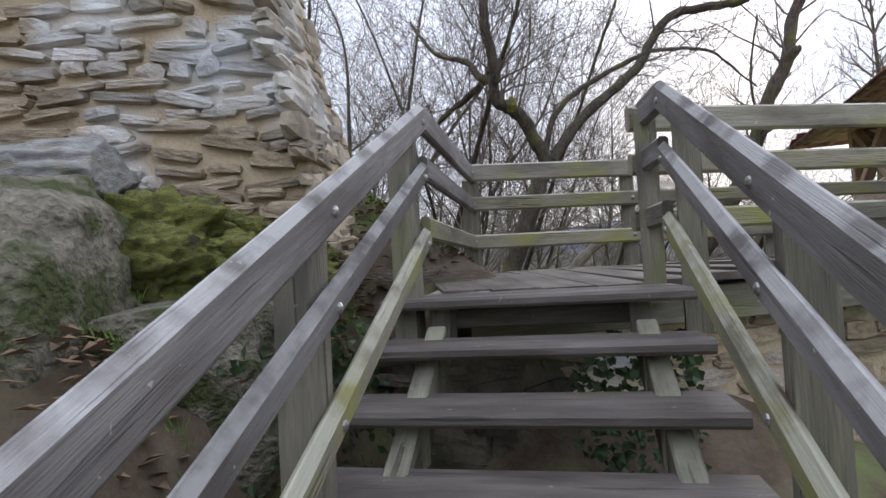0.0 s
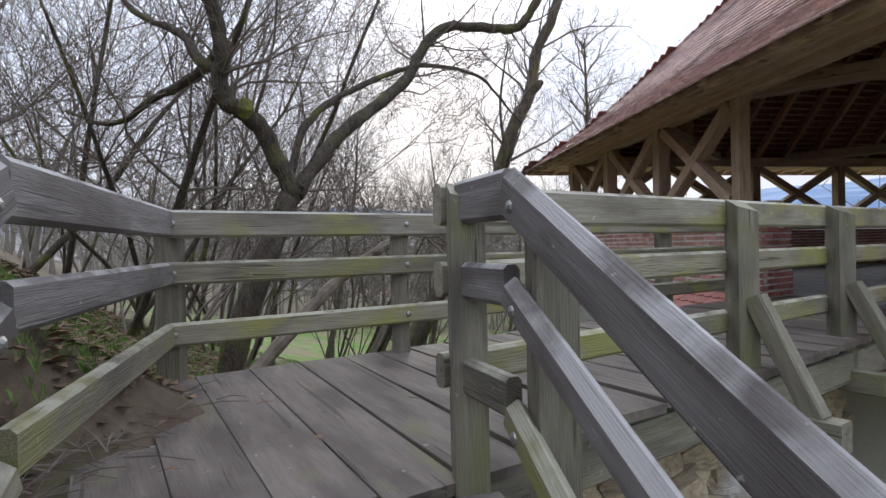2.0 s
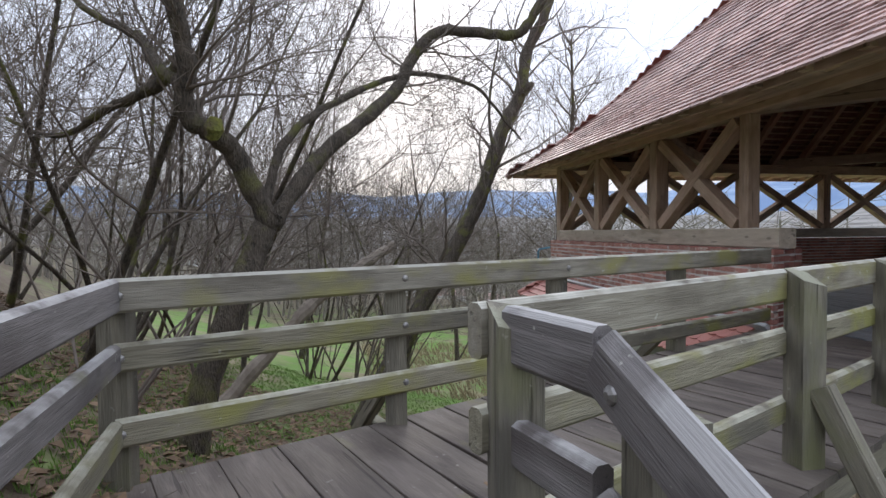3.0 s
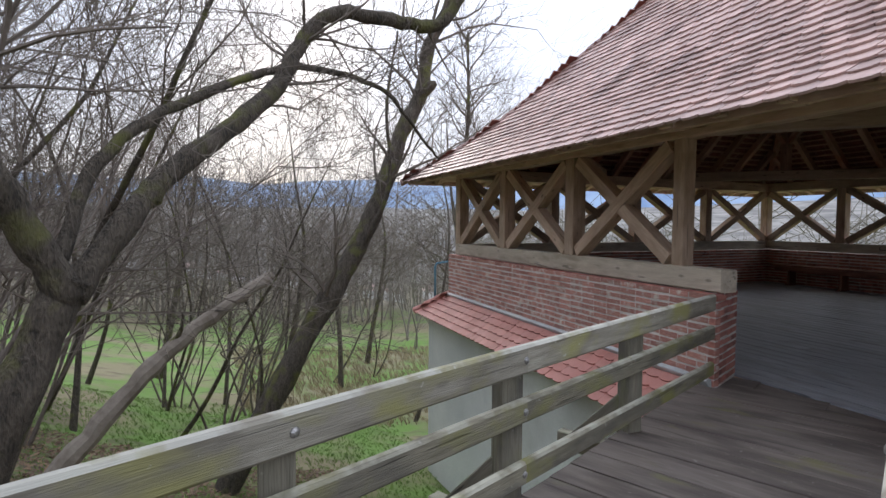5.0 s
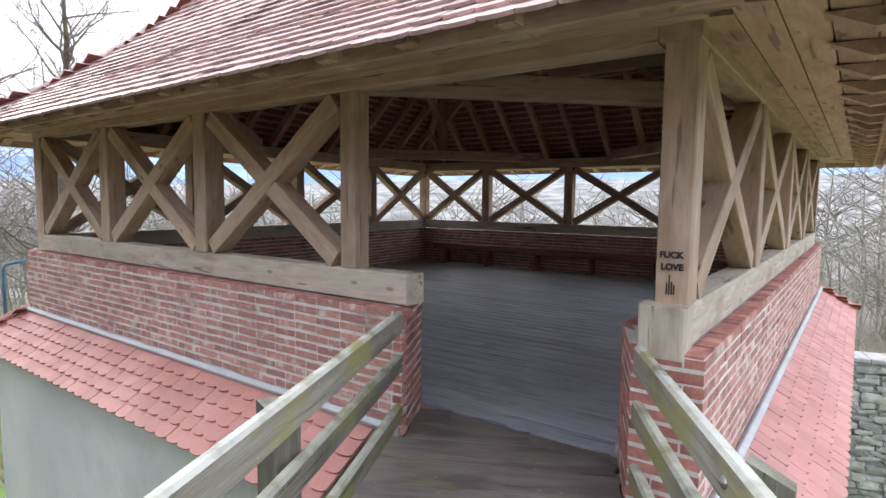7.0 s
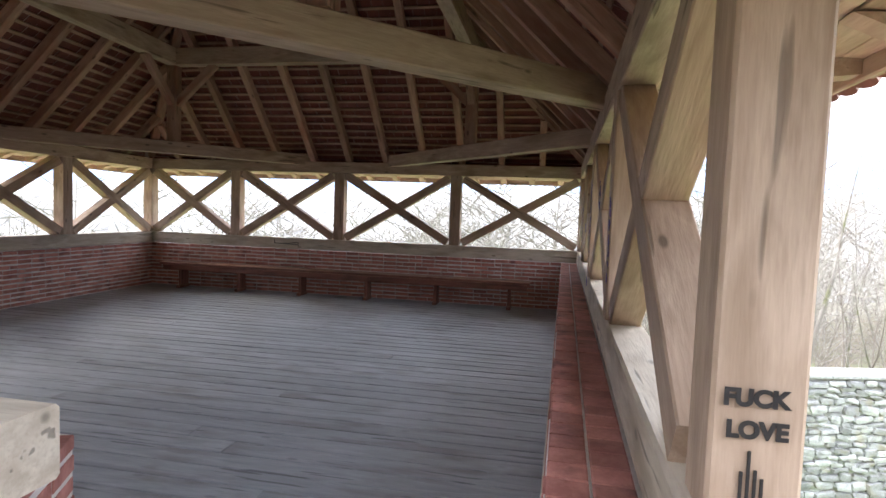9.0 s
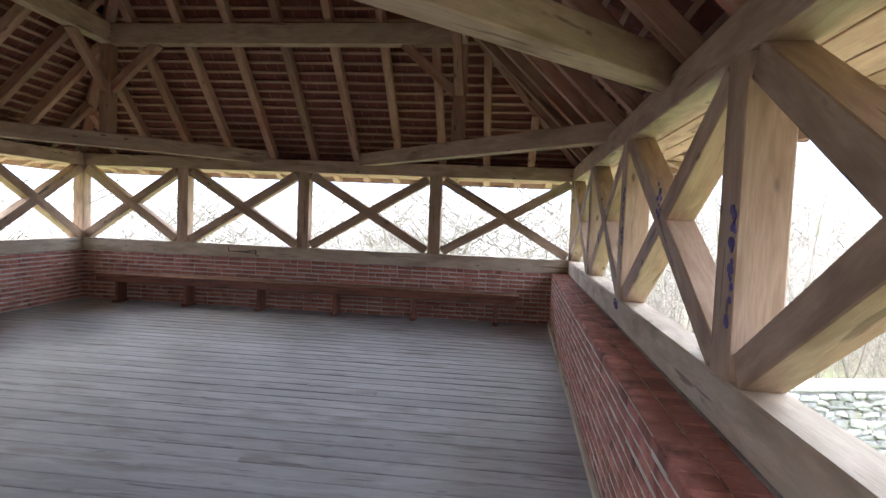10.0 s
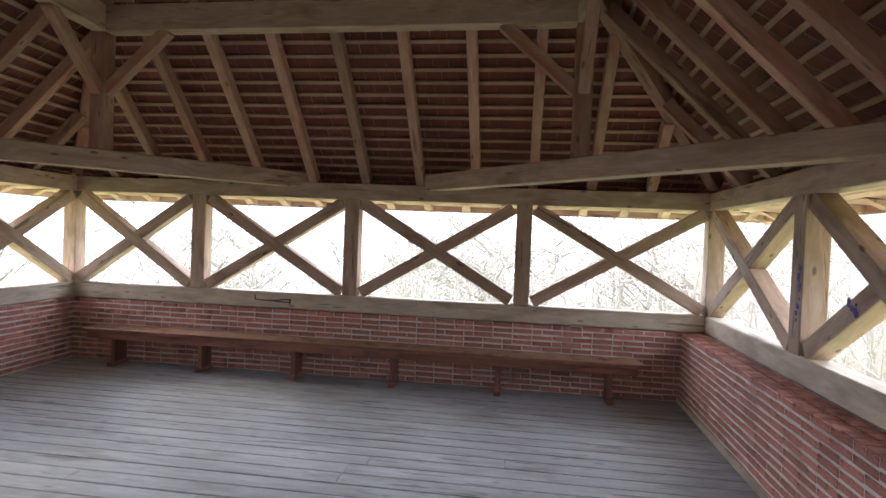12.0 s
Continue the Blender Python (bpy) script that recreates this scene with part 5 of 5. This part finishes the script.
# boulders and moss on the bank beside the stair
def boulder(x, y, z, sx, sy, sz, seed, rz, mat=BOULDER, label="large mossy boulder on the bank beside the stair", name="boulder"):
    bm = bmesh.new()
    bmesh.ops.create_icosphere(bm, subdivisions=5, radius=1.0)
    for v in bm.verts:
        n = noise.noise(v.co * 1.3 + Vector((seed, 0, 0))) * 0.35 + noise.noise(v.co * 4 + Vector((0, seed, 0))) * 0.13 + noise.noise(v.co * 11 + Vector((seed, seed, 0))) * 0.045
        c = v.co * (1 + n)
        if mat is not MOSS:
            c = Vector([max(-0.8, min(0.8, q)) for q in c])
        else:
            c *= 1 + 0.22 * noise.noise(v.co * 6 + Vector((seed, 1, 0))) + 0.08 * noise.noise(v.co * 17)
        v.co = c
    me = bpy.data.meshes.new(name)
    bm.to_mesh(me)
    bm.free()
    me.polygons.foreach_set("use_smooth", [True] * len(me.polygons))
    me.materials.append(mat)
    ob = new(name, me)
    ob.matrix_basis = pose(x, y, z, 4, -6, rz) @ Matrix.Diagonal((sx, sy, sz, 1))
    return tagged(ob, label, name)


boulder(-15.62, -4.18, -0.22, 0.82, 0.58, 0.74, 3, 15)
boulder(-15.0, -3.72, -0.50, 0.55, 0.45, 0.50, 5, 40)
boulder(-14.75, -4.6, -1.05, 0.50, 0.6, 0.55, 9, 10)
boulder(-16.0, -3.65, 0.52, 0.55, 0.35, 0.20, 11, 20, GREY_STONE, "flat grey stone lying on the bank")
boulder(-15.05, -3.25, -0.02, 0.42, 0.34, 0.22, 13, 20, MOSS, "cushion of green moss and leaves on the bank", "moss_cushion")
for mx, my, mz, ms in ((-14.82, -3.45, -0.22, 0.2), (-14.95, -3.0, 0.06, 0.18), (-15.25, -3.62, 0.02, 0.24), (-15.2, -3.05, 0.16, 0.2)):
    boulder(mx, my, mz, ms * 1.3, ms, ms * 0.8, mx * 7, 30, MOSS, "cushion of green moss and leaves on the bank", "moss_cushion")
boulder(-15.45, -3.45, 0.22, 0.40, 0.30, 0.22, 14, 50, MOSS, "cushion of green moss and leaves on the bank", "moss_cushion")

heap = Mesh()
rng = random.Random(31)
for _ in range(260):
    p = Vector((rng.gauss(-14.55, 0.14), rng.uniform(-2.5, -1.1), rng.uniform(-0.10, -0.03)))
    a = rng.uniform(0, 6.28)
    q = p + Vector((math.cos(a), math.sin(a), rng.uniform(-0.1, 0.2))) * rng.uniform(0.08, 0.3)
    heap.tube([p, p.lerp(q, 0.5) + Vector((0, 0, 0.012)), q], [0.0035, 0.003, 0.0015], 3)
tagged(part("twig_heap", heap, TWIG), "dry twigs heaped at the edge of the landing", "twigs", kind="stuff")

# ivy in the dark under the stair and on the bank
def ivy(x0, x1, y0, y1, z0, z1, count, seed):
    rng = random.Random(seed)
    m = Mesh()
    for _ in range(count):
        x, y, z = rng.uniform(x0, x1), rng.uniform(y0, y1), rng.uniform(z0, z1)
        s, a = rng.uniform(0.015, 0.035), rng.uniform(0, 6.28)
        t = Vector((math.cos(a), rng.uniform(-0.3, 0.3), math.sin(a)))
        n = Vector((rng.gauss(0, 0.4), -1, rng.gauss(0, 0.4))).normalized()
        q = n.cross(t).normalized()
        p = Vector((x, y, z))
        m.add([p - t * s, p + q * s * 0.8 + n * 0.006, p + t * s, p - q * s * 0.8 + n * 0.006], [(0, 1, 2), (0, 2, 3)])
    tagged(part("ivy", m, IVY), "dark green ivy climbing in the shade under the stair", "ivy", kind="stuff")


IVY = surface("ivy_leaf", (0.03, 0.05, 0.022), (0.06, 0.10, 0.04), 6, 0.45, 0.2, 30, island=0.4)
ivy(-13.5, -12.9, -2.75, -2.45, -1.5, -0.4, 700, 4)
ivy(-14.9, -14.35, -3.9, -3.0, -1.1, -0.25, 700, 6)

# ---- bricks ----
def brick_unit():
    c = 0.03
    pts, fs = [], []
    m = Mesh().beam((-0.5, 0, 0), (0.5, 0, 0), 1, 1, c=0.05)
    return m.v, m.f


B_PTS, B_FACES = brick_unit()
outer_me = Mesh().add(B_PTS, B_FACES).data("brick", SMEARED_UNIT)
brick_me = Mesh().add(B_PTS, B_FACES).data("brick", BRICK)
COURSE = 0.0717


def brick_face(wall, p0, p1, z0, z1, seed, near=None, limit=0, proud=0.004, outer=False):
    """Courses of bricks on the face from p0 to p1; outward is to the right of that way."""
    rng = random.Random(seed)
    p0, p1 = Vector(p0), Vector(p1)
    d = (p1 - p0).normalized()
    out = Vector((d.y, -d.x))
    ln = (p1 - p0).length
    ang = math.degrees(math.atan2(d.y, d.x))
    rest, made = Mesh(), 0
    for r in range(int(round((z1 - z0) / COURSE))):
        z = z0 + COURSE * (r + 0.5)
        x, k = (0.0 if r % 2 else -0.125), r
        while x < ln - 0.02:
            w = 0.238 if rng.random() < 0.82 else 0.112
            a, b = max(x, 0.0), min(x + w, ln)
            if b - a > 0.03:
                c = p0 + d * ((a + b) / 2) + out * (proud + rng.uniform(-0.002, 0.002) - 0.03)
                m = pose(c.x, c.y, z + rng.uniform(-0.004, 0.004), rng.uniform(-1, 1), rng.uniform(-1.1, 1.1), ang + rng.uniform(-0.8, 0.8)) @ Matrix.Diagonal(((b - a) * rng.uniform(0.985, 1.015), 0.06, (COURSE - 0.016) * rng.uniform(0.80, 1.02), 1))
                if made < limit and near(c):
                    piece("brick", outer_me if outer else brick_me, m, wall)
                    made += 1
                else:
                    rest.add([m @ Vector(q) for q in B_PTS], B_FACES)
            x += w + 0.012
    ob = part("bricks", rest, SMEARED_BRICK if outer else BRICK_REST, wall)
    ob["kind"] = "stuff"


ZT = LEDGE
brick_face(wall_parts["wall_west"], O_B, DOOR_L, 0.0, ZT, 1, lambda c: c.y < 4.2, 290, outer=True)
brick_face(wall_parts["wall_west"], DOOR_L, DOOR_LI, 0.0, ZT, 2, lambda c: True, 0)
brick_face(wall_parts["wall_south"], I_A, DOOR_R, 0.0, ZT, 3, lambda c: True, 0)
brick_face(wall_parts["wall_south"], DOOR_R, O_A, 0.0, ZT, 4, lambda c: True, 0)
brick_face(wall_parts["wall_south"], O_A, O_D, 0.0, ZT, 5, outer=True)
brick_face(wall_parts["wall_south"], I_D, I_A, 0.0, ZT, 6, lambda c: c.x > -4.6, 260)
brick_face(wall_parts["wall_east"], I_C, I_D, 0.0, ZT, 7, lambda c: c.y < 5.5, 290)
brick_face(wall_parts["wall_north"], I_B, I_C, 0.0, ZT, 8)


def brick_top(wall, p0, p1, depth, seed):
    """Headers laid on edge along the top of a parapet, inwards from the line p0 to p1."""
    rng = random.Random(seed)
    p0, p1 = Vector(p0), Vector(p1)
    d = (p1 - p0).normalized()
    inn = Vector((-d.y, d.x))
    ang = math.degrees(math.atan2(d.y, d.x))
    x, ln = 0.0, (p1 - p0).length
    rest = Mesh()
    while x < ln - 0.06:
        for k in range(max(1, round(depth / 0.16))):
            dp = depth / max(1, round(depth / 0.16))
            c = p0 + d * (x + 0.055) + inn * (dp * (k + 0.5))
            m = pose(c.x, c.y, LEDGE - 0.026 + rng.uniform(-0.003, 0.002), rng.uniform(-1, 1), rng.uniform(-1, 1), ang) @ Matrix.Diagonal((0.108, dp - 0.010, 0.05, 1))
            rest.add([m @ Vector(q) for q in B_PTS], B_FACES)
        x += 0.12
    ob = part("coping_bricks", rest, BRICK_REST, wall)
    ob["kind"] = "stuff"


brick_top(wall_parts["wall_south"], I_D, I_A, 0.27, 1)
brick_top(wall_parts["wall_south"], O_A, O_D, 0.11, 2)
brick_top(wall_parts["wall_west"], O_B, DOOR_L, 0.11, 3)


# ---- small things ----
def words(text, size, m, material, parent):
    cu = bpy.data.curves.new("writing", "FONT")
    cu.body, cu.size, cu.extrude, cu.align_x, cu.offset = text, size, 0.0008, "CENTER", 0.0022
    tmp = new("tmp", cu)
    dg = bpy.context.evaluated_depsgraph_get()
    me = bpy.data.meshes.new_from_object(tmp.evaluated_get(dg))
    bpy.data.objects.remove(tmp)
    me.materials.clear()
    me.materials.append(material)
    ob = new("writing", me)
    ob.parent = parent
    ob.matrix_basis = m
    ob["label"] = "black marker writing"
    return ob


GX = A[0] - 0.0035
words("FUCK", 0.044, Matrix(((0, 0, -1, GX), (-1, 0, 0, A[1] + 0.095), (0, 1, 0, 1.315), (0, 0, 0, 1))), INK, pavilion)
words("LOVE", 0.044, Matrix(((0, 0, -1, GX), (-1, 0, 0, A[1] + 0.090), (0, 1, 0, 1.255), (0, 0, 0, 1))), INK, pavilion)
sc = Mesh()
for k, (dy, h) in enumerate(((-0.024, 0.05), (-0.012, 0.065), (0.0, 0.10), (0.012, 0.06))):
    sc.beam((GX, A[1] + 0.10 + dy, 1.13), (GX, A[1] + 0.10 + dy, 1.13 + h), 0.006, 0.004, (1, 0, 0), c=0.001)
part("scribble", sc, INK, pavilion, "black marker scribble")

# blue downpipe at the tower's north-west corner
pipe = thing("downpipe", "thin blue pipe at the corner of the brick parapet", "pipe")
part("pipe", Mesh().tube([(-9.35, 8.42, -0.05), (-9.35, 8.42, 0.60), (-9.33, 8.40, 0.66), (-9.1, 8.36, 0.70)], [0.022] * 4, 8), surface("blue_paint", (0.08, 0.22, 0.34), (0.12, 0.30, 0.42), 4, 0.5, 0.1, 30), pipe, smooth=True)

# spray paint on the south posts and sill
for x, z0, z1, wide, inw, n in ((-4.585, 1.33, 2.0, 0.03, 0.2, 26), (-2.40, 1.28, 1.8, 0.03, 0.2, 16), (-4.45, 1.0, 1.06, 0.14, 0.2, 12), (-5.68, 1.74, 1.95, 0.05, 0.186, 12), (-3.14, 1.50, 1.60, 0.06, 0.186, 10), (-6.95, 1.28, 1.78, 0.028, 0.2, 22)):
    rng = random.Random(int(-x * 10))
    for _ in range(n):
        px, pz = x + rng.uniform(-wide, wide), rng.uniform(z0, z1)
        c, e = Vector(at(0, px + 9.12, inw + 0.001, pz)), Vector(at(0, px + 9.12, inw + rng.uniform(0.003, 0.005), pz))
        part("paint_dab", Mesh().tube([c, e], [rng.uniform(0.010, 0.024)] * 2, 7), PAINT_BLUE, pavilion, "blue and violet spray paint")

# twigs and leaves lying on the landing
LITTER = ((-13.95, -1.45, 0.5), (-14.3, -1.7, 1.2), (-13.6, -2.0, 2.0), (-14.1, -2.2, 0.1), (-13.2, -1.5, 2.7), (-13.5, -2.7, 0.9), (-12.9, -1.2, 1.7), (-12.2, -0.5, 0.4))
for x, y, a in LITTER:
    rng = random.Random(int(abs(x * 100)))
    m = Mesh()
    m.tube([(0, 0, 0), (0.03, 0.005, 0.004), (0.06 + 0.03 * rng.random(), -0.004, 0.002)], [0.002, 0.002, 0.001], 4)
    m.add([(0.02, 0, 0.002), (0.035, 0.018, 0.010), (0.06, 0.0, 0.006), (0.035, -0.016, 0.008)], [(0, 1, 2), (0, 2, 3)])
    tw = thing("twig", "small dry twig with a leaf on the planks", "twig", (x, y, -0.062), group="litter on the landing")
    tw.rotation_euler = (0, 0, a)
    part("leaf", m, LEAF, tw)
